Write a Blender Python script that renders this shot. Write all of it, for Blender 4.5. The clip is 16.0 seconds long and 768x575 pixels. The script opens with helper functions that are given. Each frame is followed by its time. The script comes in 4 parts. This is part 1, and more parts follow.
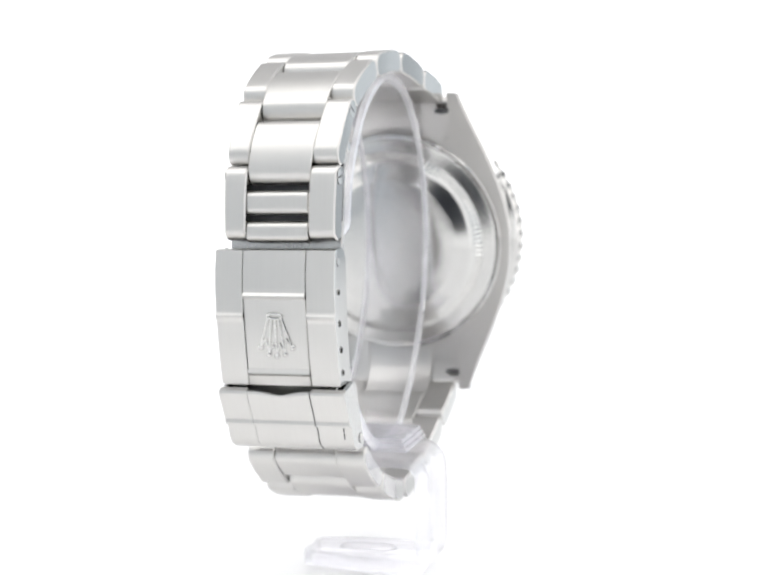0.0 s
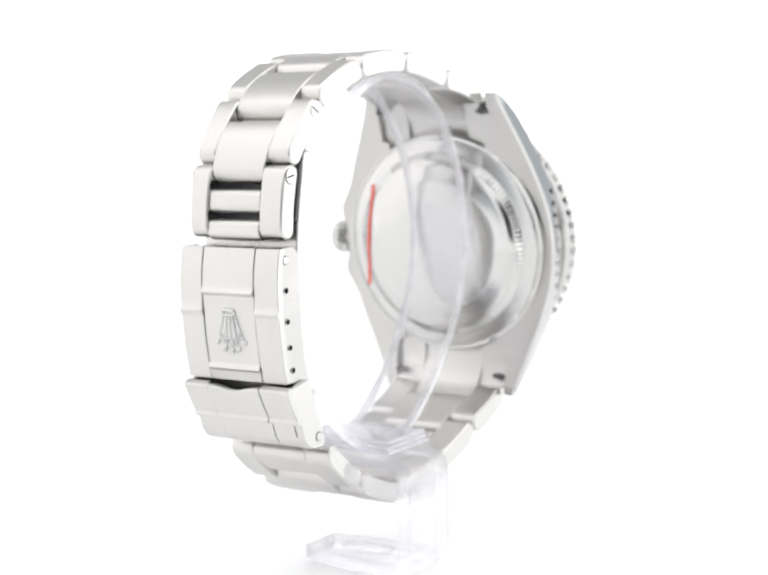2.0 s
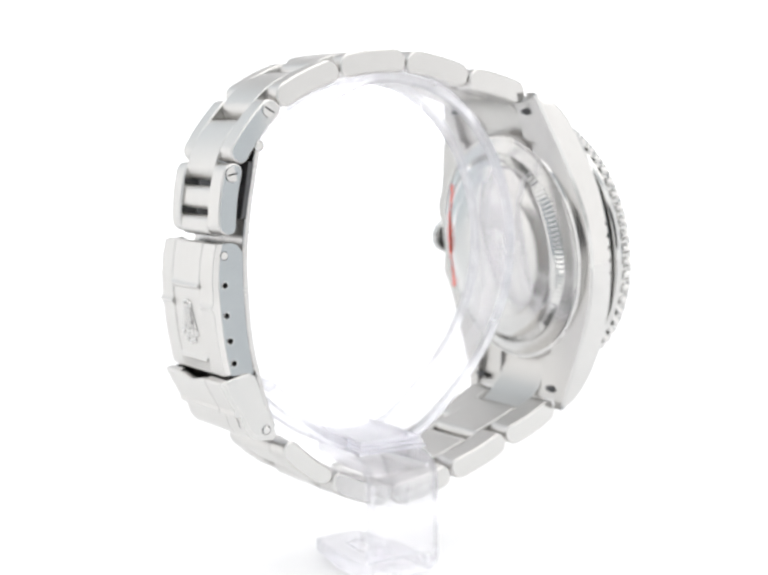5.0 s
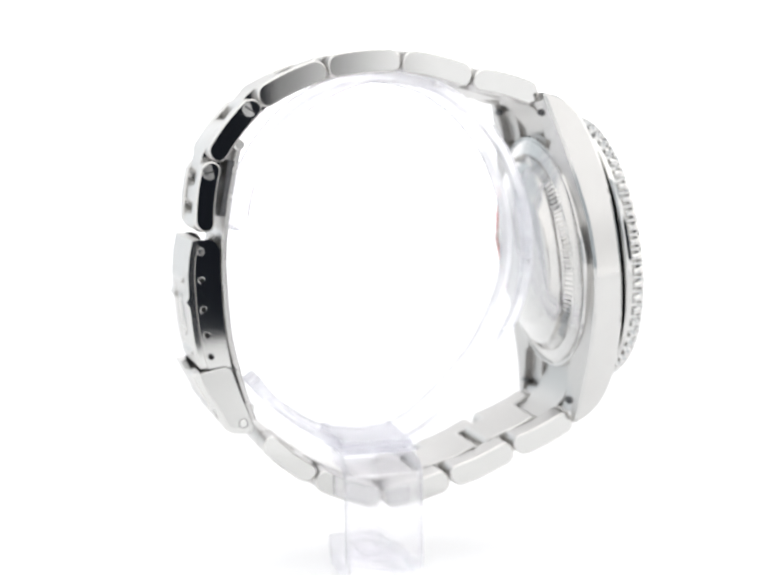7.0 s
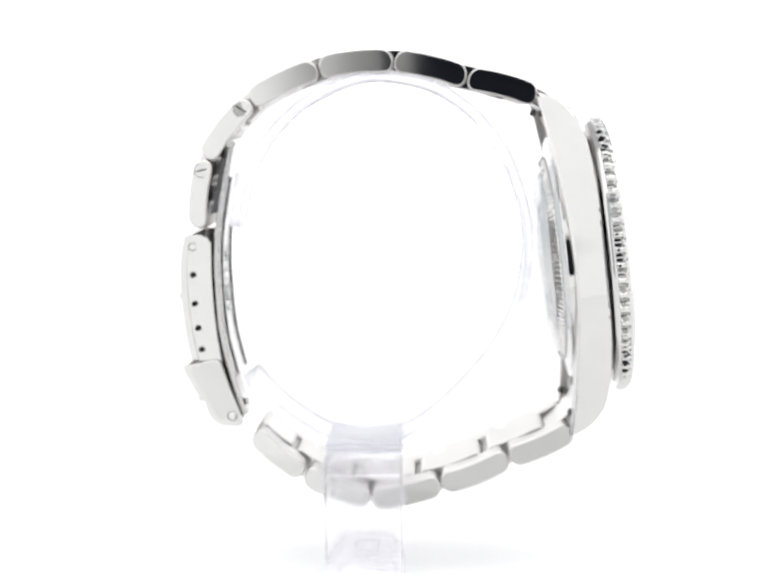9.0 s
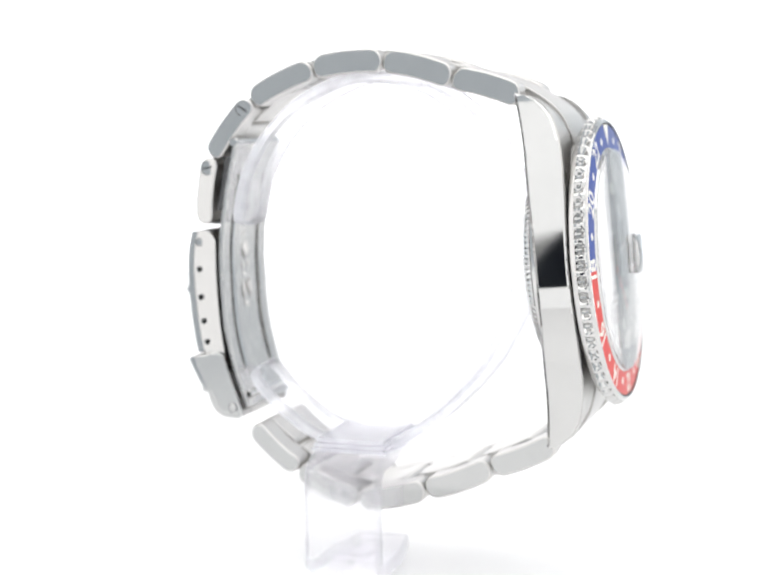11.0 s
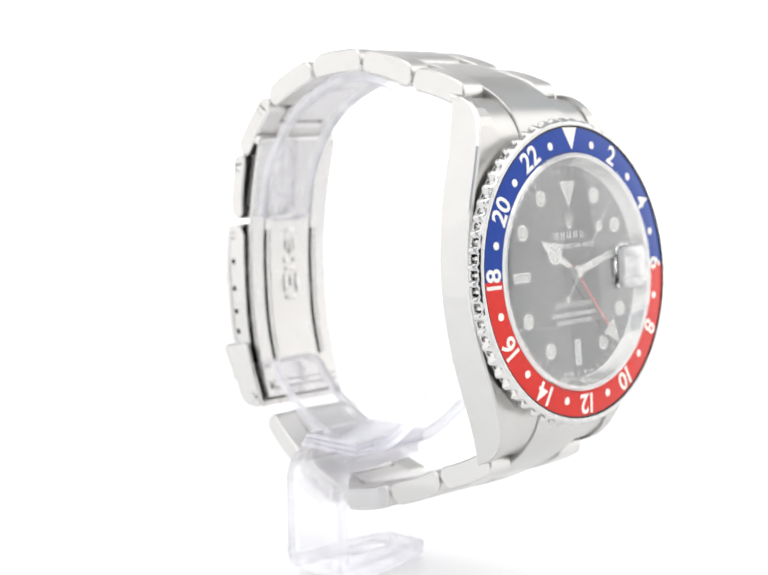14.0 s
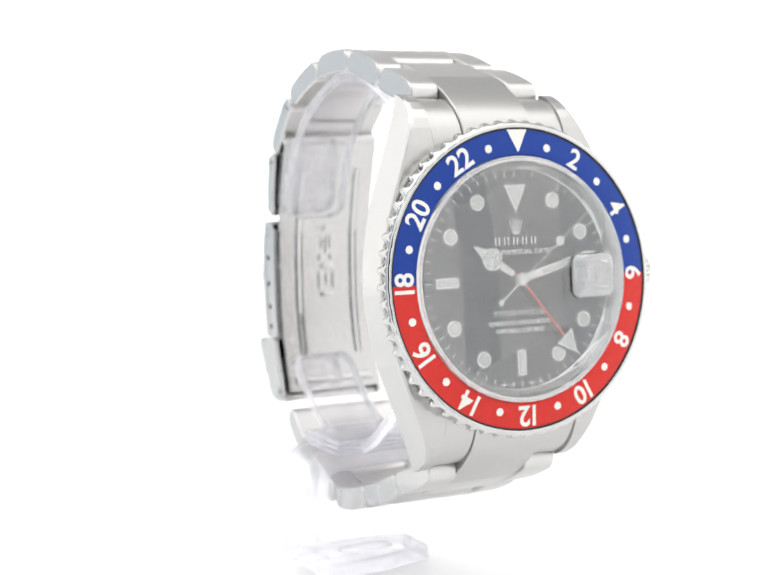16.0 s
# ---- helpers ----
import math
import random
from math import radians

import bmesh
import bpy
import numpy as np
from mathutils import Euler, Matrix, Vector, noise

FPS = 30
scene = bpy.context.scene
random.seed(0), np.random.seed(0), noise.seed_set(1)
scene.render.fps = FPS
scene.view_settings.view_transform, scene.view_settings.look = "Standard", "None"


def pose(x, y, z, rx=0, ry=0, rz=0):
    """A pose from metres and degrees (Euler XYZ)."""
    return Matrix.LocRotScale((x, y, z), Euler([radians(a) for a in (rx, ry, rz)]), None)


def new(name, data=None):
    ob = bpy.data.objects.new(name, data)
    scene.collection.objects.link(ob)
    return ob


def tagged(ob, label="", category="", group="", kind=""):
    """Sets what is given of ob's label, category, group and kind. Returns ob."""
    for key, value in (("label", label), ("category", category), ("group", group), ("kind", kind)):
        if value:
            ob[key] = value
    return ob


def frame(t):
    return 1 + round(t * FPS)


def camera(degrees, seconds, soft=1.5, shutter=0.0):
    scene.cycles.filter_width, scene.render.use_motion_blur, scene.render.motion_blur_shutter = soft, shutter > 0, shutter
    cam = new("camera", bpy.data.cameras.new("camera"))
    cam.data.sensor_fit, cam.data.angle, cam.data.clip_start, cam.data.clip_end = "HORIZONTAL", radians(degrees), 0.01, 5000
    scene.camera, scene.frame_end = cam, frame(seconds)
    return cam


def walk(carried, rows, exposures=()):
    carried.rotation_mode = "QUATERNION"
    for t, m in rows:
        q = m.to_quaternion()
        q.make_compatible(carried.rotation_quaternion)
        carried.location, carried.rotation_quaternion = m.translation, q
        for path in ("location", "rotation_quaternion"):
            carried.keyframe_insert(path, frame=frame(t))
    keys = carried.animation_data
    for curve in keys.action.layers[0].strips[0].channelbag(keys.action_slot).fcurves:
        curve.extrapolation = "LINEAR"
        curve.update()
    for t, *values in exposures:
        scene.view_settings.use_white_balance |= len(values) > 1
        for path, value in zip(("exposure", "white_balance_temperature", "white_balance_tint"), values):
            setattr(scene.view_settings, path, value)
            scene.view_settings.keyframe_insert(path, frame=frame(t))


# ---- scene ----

# A steel wristwatch on a clear acrylic holder turns on a white turntable in a photo light box.
S = 0.000965                      # metres per design unit of the watch (about 1 mm)
LENS, SECONDS = 27.024, 16.0
RATE = -8.4411                    # turntable, degrees a second
HUB = 0.0694                      # height of the camera over the turntable

# ---- camera ----
cam = camera(LENS, SECONDS, soft=1.6)
EYE = pose(0, -0.22818, HUB, 82.839, 0.589, -0.823)
cam.data.dof.use_dof, cam.data.dof.focus_distance, cam.data.dof.aperture_fstop = True, 0.184, 42.0
walk(cam, [(0.0, EYE), (SECONDS, EYE)])

# ---- light ----
world = bpy.data.worlds.new("studio")
world.use_nodes = True
world.node_tree.nodes["Background"].inputs[0].default_value = (0.02, 0.021, 0.024, 1)
scene.world = world
scene.view_settings.exposure = 0.0

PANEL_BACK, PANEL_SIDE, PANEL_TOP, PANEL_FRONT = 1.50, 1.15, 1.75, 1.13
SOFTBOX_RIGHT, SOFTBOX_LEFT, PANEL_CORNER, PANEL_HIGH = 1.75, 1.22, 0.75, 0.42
DIM_FRONT, DIM_RIGHT = 0.42, 0.64


BX, BY0, BY1, BZ = 0.34, -0.262, 0.42, 0.46    # half width, front, back and height of the light box
FLOOR = -0.003
TABLE_EDGE, BOX_FOOT = -0.13, -0.20           # front edge of the table, and how low the unseen box sheets reach


# ---- materials ----
def material(name):
    m = bpy.data.materials.new(name)
    m.use_nodes = True
    return m, m.node_tree, m.node_tree.nodes["Principled BSDF"]


def chain(nt, kind, **kw):
    n = nt.nodes.new(kind)
    for k, v in kw.items():
        n.inputs[k.replace("_", " ")].default_value = v
    return n


def coords(nt, scale):
    tc = nt.nodes.new("ShaderNodeTexCoord")
    mp = nt.nodes.new("ShaderNodeMapping")
    mp.inputs["Scale"].default_value = scale
    nt.links.new(tc.outputs["Object"], mp.inputs["Vector"])
    return mp.outputs["Vector"]


def ramp(nt, fac, lo, hi):
    r = nt.nodes.new("ShaderNodeMapRange")
    r.inputs["To Min"].default_value, r.inputs["To Max"].default_value = lo, hi
    nt.links.new(fac, r.inputs["Value"])
    return r.outputs["Result"]


def steel(name, rough, stretch, bump, tint=(0.67, 0.657, 0.64), spread=0.06, drift=0.04):
    """Steel with a grain of fine lines and a slow drift of the finish."""
    m, nt, b = material(name)
    b.inputs["Metallic"].default_value = 1.0
    grain = chain(nt, "ShaderNodeTexNoise", Scale=1.0, Detail=3.0)
    nt.links.new(coords(nt, stretch), grain.inputs["Vector"])
    wear = chain(nt, "ShaderNodeTexNoise", Scale=170.0, Detail=4.0)
    nt.links.new(coords(nt, (1, 1, 1)), wear.inputs["Vector"])
    mix = nt.nodes.new("ShaderNodeMath")
    mix.operation = "ADD"
    nt.links.new(ramp(nt, grain.outputs["Fac"], rough - spread, rough + spread), mix.inputs[0])
    nt.links.new(ramp(nt, wear.outputs["Fac"], -drift, drift), mix.inputs[1])
    nt.links.new(mix.outputs[0], b.inputs["Roughness"])
    tone = nt.nodes.new("ShaderNodeMix")
    tone.data_type = "RGBA"
    tone.inputs["A"].default_value = (*[c * 0.96 for c in tint], 1)
    tone.inputs["B"].default_value = (*[min(1, c * 1.03) for c in tint], 1)
    nt.links.new(grain.outputs["Fac"], tone.inputs["Factor"])
    nt.links.new(tone.outputs["Result"], b.inputs["Base Color"])
    if bump:
        bp = chain(nt, "ShaderNodeBump", Strength=bump, Distance=0.00002)
        nt.links.new(grain.outputs["Fac"], bp.inputs["Height"])
        nt.links.new(bp.outputs["Normal"], b.inputs["Normal"])
    return m


def plain(name, colour, rough=0.5, metal=0.0, coat=0.0, speck=0.06, scale=900.0):
    m, nt, b = material(name)
    b.inputs["Roughness"].default_value = rough
    b.inputs["Metallic"].default_value = metal
    b.inputs["Coat Weight"].default_value = coat
    n = chain(nt, "ShaderNodeTexNoise", Scale=scale, Detail=4.0)
    nt.links.new(coords(nt, (1, 1, 1)), n.inputs["Vector"])
    mix = nt.nodes.new("ShaderNodeMix")
    mix.data_type = "RGBA"
    mix.inputs["A"].default_value = (*[c * (1 - speck) for c in colour], 1)
    mix.inputs["B"].default_value = (*[min(1, c * (1 + speck)) for c in colour], 1)
    nt.links.new(n.outputs["Fac"], mix.inputs["Factor"])
    nt.links.new(mix.outputs["Result"], b.inputs["Base Color"])
    return m


def clear(name, colour, ior, rough=0.004, drift=0.004):
    """Thin clear stuff: it lets light straight through and shines by its Fresnel share."""
    m, nt, b = material(name)
    nt.nodes.remove(b)
    out = nt.nodes["Material Output"]
    thru = nt.nodes.new("ShaderNodeBsdfTransparent")
    thru.inputs["Color"].default_value = (*colour, 1)
    shine = nt.nodes.new("ShaderNodeBsdfGlossy")
    n = chain(nt, "ShaderNodeTexNoise", Scale=500.0, Detail=3.0)
    nt.links.new(coords(nt, (1, 1, 1)), n.inputs["Vector"])
    nt.links.new(ramp(nt, n.outputs["Fac"], rough, rough + drift), shine.inputs["Roughness"])
    lw = nt.nodes.new("ShaderNodeLayerWeight")
    f0 = ((ior - 1) / (ior + 1)) ** 2
    steep = nt.nodes.new("ShaderNodeMath")
    steep.operation = "POWER"
    steep.inputs[1].default_value = 5.0
    nt.links.new(lw.outputs["Facing"], steep.inputs[0])
    share = ramp(nt, steep.outputs[0], f0, 1.0)
    mix = nt.nodes.new("ShaderNodeMixShader")
    nt.links.new(share, mix.inputs["Fac"])
    nt.links.new(thru.outputs["BSDF"], mix.inputs[1])
    nt.links.new(shine.outputs["BSDF"], mix.inputs[2])
    nt.links.new(mix.outputs["Shader"], out.inputs["Surface"])
    return m


def lens(name):
    """Solid clear crystal that bends what lies under it."""
    m, nt, b = material(name)
    b.inputs["Base Color"].default_value = (1, 1, 1, 1)
    b.inputs["Transmission Weight"].default_value = 1.0
    b.inputs["IOR"].default_value = 1.6
    b.inputs["Roughness"].default_value = 0.01
    b.inputs["Coat Weight"].default_value = 1.0
    b.inputs["Coat IOR"].default_value = 2.4
    return m


def acrylic(name, colour, rough, straight, cloud):
    """Clear plastic: part of the light is bent, part goes straight through, a milky share paints its pale sheen and
    bright edges.
    """
    m, nt, b = material(name)
    out = nt.nodes["Material Output"]
    b.inputs["Base Color"].default_value = (*colour, 1)
    b.inputs["Transmission Weight"].default_value = 1.0
    b.inputs["IOR"].default_value = 1.49
    n = chain(nt, "ShaderNodeTexNoise", Scale=400.0, Detail=3.0)
    nt.links.new(coords(nt, (1, 1, 1)), n.inputs["Vector"])
    nt.links.new(ramp(nt, n.outputs["Fac"], rough * 0.5, rough * 1.5), b.inputs["Roughness"])
    thru = nt.nodes.new("ShaderNodeBsdfTransparent")
    thru.inputs["Color"].default_value = (*colour, 1)
    mix = nt.nodes.new("ShaderNodeMixShader")
    mix.inputs["Fac"].default_value = straight
    nt.links.new(b.outputs["BSDF"], mix.inputs[1])
    nt.links.new(thru.outputs["BSDF"], mix.inputs[2])
    milk = nt.nodes.new("ShaderNodeBsdfTranslucent")
    milk.inputs["Color"].default_value = (0.95, 0.95, 0.99, 1)
    face = nt.nodes.new("ShaderNodeBsdfDiffuse")
    face.inputs["Color"].default_value = (0.95, 0.95, 0.99, 1)
    both = nt.nodes.new("ShaderNodeMixShader")
    nt.links.new(milk.outputs["BSDF"], both.inputs[1])
    nt.links.new(face.outputs["BSDF"], both.inputs[2])
    veil = nt.nodes.new("ShaderNodeMixShader")
    nt.links.new(ramp(nt, n.outputs["Fac"], cloud * 0.6, cloud * 1.4), veil.inputs["Fac"])
    nt.links.new(mix.outputs["Shader"], veil.inputs[1])
    nt.links.new(both.outputs["Shader"], veil.inputs[2])
    nt.links.new(veil.outputs["Shader"], out.inputs["Surface"])
    return m


def panel(name, colour, strength):
    """A glowing sheet, for back-lit diffusers and for dim panels added for reflections."""
    m, nt, b = material(name)
    b.inputs["Base Color"].default_value = (0.2, 0.2, 0.2, 1)
    b.inputs["Specular IOR Level"].default_value = 0.0
    b.inputs["Roughness"].default_value = 0.9
    b.inputs["Emission Color"].default_value = (*colour, 1)
    b.inputs["Emission Strength"].default_value = strength
    return m


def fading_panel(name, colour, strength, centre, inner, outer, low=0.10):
    """A glowing sheet whose emission is made to fade towards a point, shading what the steel reflects."""
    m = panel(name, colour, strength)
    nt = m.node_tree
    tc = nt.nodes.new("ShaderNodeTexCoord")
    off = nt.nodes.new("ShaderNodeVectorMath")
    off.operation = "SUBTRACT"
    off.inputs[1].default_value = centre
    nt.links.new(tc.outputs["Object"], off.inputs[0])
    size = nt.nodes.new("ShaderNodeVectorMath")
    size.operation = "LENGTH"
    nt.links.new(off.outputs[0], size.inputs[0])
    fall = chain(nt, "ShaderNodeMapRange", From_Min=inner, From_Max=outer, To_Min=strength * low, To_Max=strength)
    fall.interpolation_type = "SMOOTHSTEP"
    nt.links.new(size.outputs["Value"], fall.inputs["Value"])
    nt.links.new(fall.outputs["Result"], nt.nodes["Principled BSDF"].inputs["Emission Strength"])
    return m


BRUSHED = steel("brushed_steel", 0.36, (7000, 90, 90), 0.010, spread=0.025)
BRUSHED_TOP = steel("brushed_lug_steel", 0.30, (7000, 90, 90), 0.010, (0.565, 0.555, 0.54), 0.025)
POLISHED = steel("polished_steel", 0.06, (300, 300, 300), 0.0, (0.63, 0.625, 0.615), 0.006, 0.008)
SATIN = steel("satin_steel", 0.22, (3500, 3500, 500), 0.12, (0.64, 0.635, 0.625))
BUFFED = steel("buffed_steel", 0.16, (400, 400, 400), 0.0, (0.64, 0.635, 0.625), 0.01, 0.02)
BEAD = steel("stamped_steel", 0.26, (5000, 300, 300), 0.2, (0.62, 0.61, 0.60))
# dark steel tone; on the leaf inside the clasp it stands for shade
DARK_STEEL = plain("dark_steel", (0.10, 0.10, 0.104), 0.45, 0.6, 0, 0.3, 1500)
# near-black fill: painted shade of holes, slots and slits, also the date print
DARK = plain("dark_recess", (0.012, 0.012, 0.013), 0.6)
BLUE = plain("blue_anodised_aluminium", (0.014, 0.052, 0.30), 0.30, 0.0, 0.0, 0.10)
RED = plain("red_anodised_aluminium", (0.66, 0.036, 0.028), 0.30, 0.0, 0.0, 0.10)
CREAM = plain("cream_print", (0.86, 0.84, 0.78), 0.5, 0, 0, 0.03)
for ink in (BLUE, RED):
    ink.node_tree.nodes["Principled BSDF"].inputs["Specular IOR Level"].default_value = 0.22
LUME = plain("cream_lume", (0.66, 0.67, 0.63), 0.7, 0, 0, 0.06, 2500)
BLACK = plain("black_lacquer_dial", (0.010, 0.010, 0.011), 0.18, 0, 0.5, 0.1)
WHITE = plain("white_print", (0.78, 0.78, 0.78), 0.5, 0, 0, 0.02)
# white date disc darkened to grey, shade put into its colour
DATE = plain("shaded_date_disc", (0.26, 0.26, 0.26), 0.4)
HAND_RED = plain("red_hand_paint", (0.70, 0.05, 0.03), 0.35)
STICKER = plain("red_film", (0.85, 0.10, 0.06), 0.5)
SAPPHIRE = clear("sapphire_crystal", (0.99, 0.99, 0.99), 2.22)
ACRYLIC = acrylic("clear_acrylic", (0.993, 0.991, 0.999), 0.02, 0.72, 0.045)
COATED = lens("magnifier_sapphire")
ACRYLIC_RING = acrylic("clear_acrylic_ring", (0.992, 0.991, 0.999), 0.01, 0.89, 0.02)
ACRYLIC_EDGE = acrylic("acrylic_edge", (0.975, 0.97, 0.997), 0.15, 0.45, 0.30)
ACRYLIC_FOOT = acrylic("acrylic_foot_edge", (0.985, 0.98, 0.999), 0.15, 0.52, 0.15)
TABLE = plain("white_acrylic_table", (0.955, 0.955, 0.96), 0.25, 0, 0, 0.01, 40)
ROOM = plain("dark_room_paint", (0.048, 0.056, 0.080), 0.8, 0, 0, 0.2, 6)
GLOW_BACK = panel("back_diffuser", (0.985, 0.985, 1.0), PANEL_BACK)
GLOW_SIDE = panel("side_diffuser", (1.0, 0.99, 0.985), PANEL_SIDE)
# emission fades round the lens opening, added to soften its dark reflection
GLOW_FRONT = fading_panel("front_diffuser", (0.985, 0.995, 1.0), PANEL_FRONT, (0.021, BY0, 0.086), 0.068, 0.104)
# dim bluish glow panels, unseen, added to tone the steel's reflections
GLOW_DIM_RIGHT = panel("right_dim_glow", (0.84, 0.93, 1.0), DIM_RIGHT)
GLOW_DIM_FRONT = panel("front_dim_glow", (0.80, 0.91, 1.0), DIM_FRONT)
# emission dims towards the front corner, added for an even dial reflection
GLOW_SIDE_RIGHT = fading_panel("right_diffuser", (1.0, 0.99, 0.985), PANEL_SIDE, (BX, BY0, 0.09), 0.0, 0.17, 0.80)
GLOW_RIGHT = panel("right_softbox", (1.0, 0.99, 0.98), SOFTBOX_RIGHT)
GLOW_LEFT = panel("left_softbox", (1.0, 0.985, 0.975), SOFTBOX_LEFT)
# weaker glow for unseen corner and upper panels, added for darker reflections
GLOW_CORNER_RIGHT = panel("right_corner_glow", (0.84, 0.93, 1.0), PANEL_CORNER * 0.6)
GLOW_CORNER = panel("corner_dim_glow", (0.86, 0.94, 1.0), PANEL_CORNER)
GLOW_HIGH = panel("upper_dim_glow", (0.98, 0.98, 1.0), PANEL_HIGH)
GLOW_TOP = panel("top_diffuser", (1.0, 1.0, 0.99), PANEL_TOP)


# ---- building helpers ----
def part(name, bm, mat, parent, label="", smooth=30.0, scale=S):
    """Links a bmesh as one mesh object under a thing or a part."""
    bmesh.ops.scale(bm, vec=(scale,) * 3, verts=bm.verts)
    bmesh.ops.recalc_face_normals(bm, faces=bm.faces)
    me = bpy.data.meshes.new(name)
    for f in bm.faces:
        f.smooth = True
    for e in bm.edges:
        if len(e.link_faces) == 2 and e.calc_face_angle(0) > radians(smooth):
            e.smooth = False
    bm.to_mesh(me)
    bm.free()
    for mm in mat if isinstance(mat, (list, tuple)) else [mat]:
        me.materials.append(mm)
    ob = new(name, me)
    ob.parent = parent
    if label:
        ob["label"] = label
    return ob


def offset_loop(pts, d):
    """A closed loop of 2D points moved inwards by d."""
    n, out = len(pts), []
    area = sum(pts[i][0] * pts[(i + 1) % n][1] - pts[(i + 1) % n][0] * pts[i][1] for i in range(n))
    sgn = 1 if area > 0 else -1
    for i in range(n):
        a, b, c = Vector(pts[i - 1]), Vector(pts[i]), Vector(pts[(i + 1) % n])
        t = (c - a)
        if t.length < 1e-9:
            out.append(tuple(b))
            continue
        t.normalize()
        out.append((b.x - t.y * d * sgn, b.y + t.x * d * sgn))
    return out


def prism(bm, pts, x0, x1, cham=0.2):
    """A loop of (y, z) points drawn out along x, with softened ends. x0 and x1 may be functions of (y, z)."""
    f0 = x0 if callable(x0) else (lambda y, z: x0)
    f1 = x1 if callable(x1) else (lambda y, z: x1)
    inner = offset_loop(pts, cham)
    rings = []
    for loop, f, dx in ((inner, f0, 0), (pts, f0, cham), (pts, f1, -cham), (inner, f1, 0)):
        rings.append([bm.verts.new((f(y, z) + dx, y, z)) for y, z in loop])
    n = len(pts)
    for a, b in zip(rings, rings[1:]):
        for i in range(n):
            bm.faces.new((a[i], a[(i + 1) % n], b[(i + 1) % n], b[i]))
    bm.faces.new(rings[0][::-1])
    bm.faces.new(rings[-1])
    return bm


def lathe(bm, prof, n=96, a0=0.0, a1=360.0, shape=None, close=False):
    """Turns a profile of (radius, z) round the z axis. shape(radius, z, degrees) may move a point."""
    full = abs(a1 - a0) >= 359.9
    cols = []
    for i in range(n if full else n + 1):
        a = a0 + (a1 - a0) * i / n
        col = []
        for r, z in prof:
            rr, zz = shape(r, z, a) if shape else (r, z)
            col.append(bm.verts.new((rr * math.cos(radians(a)), rr * math.sin(radians(a)), zz)))
        cols.append(col)
    m = len(prof)
    pairs = list(zip(cols, cols[1:])) + ([(cols[-1], cols[0])] if full else [])
    for a, b in pairs:
        for j in range(m if close else m - 1):
            k = (j + 1) % m
            bm.faces.new((a[j], b[j], b[k], a[k]))
    if not full and close:
        bm.faces.new(cols[0])
        bm.faces.new(cols[-1][::-1])
    return bm


def cap(bm, ring_r, z, n=96):
    vs = [bm.verts.new((ring_r * math.cos(2 * math.pi * i / n), ring_r * math.sin(2 * math.pi * i / n), z)) for i in range(n)]
    bm.faces.new(vs)


def solid(bm, loop, z0, z1, cham=0.0):
    """A loop of (x, y) points drawn out along z, softened at z1."""
    rings = [[bm.verts.new((x, y, z0)) for x, y in loop]]
    if cham:
        rings.append([bm.verts.new((x, y, z1 - math.copysign(cham, z1 - z0))) for x, y in loop])
        rings.append([bm.verts.new((x, y, z1)) for x, y in offset_loop(loop, cham)])
    else:
        rings.append([bm.verts.new((x, y, z1)) for x, y in loop])
    n = len(loop)
    for a, b in zip(rings, rings[1:]):
        for i in range(n):
            bm.faces.new((a[i], a[(i + 1) % n], b[(i + 1) % n], b[i]))
    bm.faces.new(rings[0][::-1])
    bm.faces.new(rings[-1])
    return bm


def circle(cx, cy, r, n=20, ry=None):
    return [(cx + r * math.cos(2 * math.pi * i / n), cy + (ry or r) * math.sin(2 * math.pi * i / n)) for i in range(n)]


def rod(bm, a, b, r, n=14, cham=0.1):
    """A round bar from a to b with softened ends."""
    a, b = Vector(a), Vector(b)
    d = (b - a).normalized()
    q = d.to_track_quat("Z", "Y")
    rings = []
    for p, rr in ((a, r - cham), (a + d * cham, r), (b - d * cham, r), (b, r - cham)):
        rings.append([bm.verts.new(p + q @ Vector((rr * math.cos(2 * math.pi * i / n), rr * math.sin(2 * math.pi * i / n), 0))) for i in range(n)])
    for u, v in zip(rings, rings[1:]):
        for i in range(n):
            bm.faces.new((u[i], u[(i + 1) % n], v[(i + 1) % n], v[i]))
    bm.faces.new(rings[0][::-1])
    bm.faces.new(rings[-1])
    return bm


def slab(bm, outer, inner, x0, x1, cham=0.12):
    """A bent sheet: outer and inner runs of (y, z) points joined to one loop and drawn out along x."""
    return prism(bm, list(outer) + list(inner)[::-1], x0, x1, cham)


def along(points, t):
    """The point at share t of a run of points, evenly by length."""
    seg = [math.dist(a, b) for a, b in zip(points, points[1:])]
    want = t * sum(seg)
    for (a, b), s in zip(zip(points, points[1:]), seg):
        if want <= s or (a, b) == (points[-2], points[-1]):
            k = want / s
            return tuple(u + (v - u) * k for u, v in zip(a, b))
        want -= s


def smooth_run(points, n):
    """A Catmull-Rom curve through the points."""
    p = [points[0], *points, points[-1]]
    out = []
    for i in range(1, len(p) - 2):
        for k in range(n):
            t = k / n
            out.append(tuple(0.5 * (2 * b + (c - a) * t + (2 * a - 5 * b + 4 * c - d) * t * t + (3 * b - a - 3 * c + d) * t ** 3)
                             for a, b, c, d in zip(p[i - 1], p[i], p[i + 1], p[i + 2])))
    return out + [tuple(points[-1])]


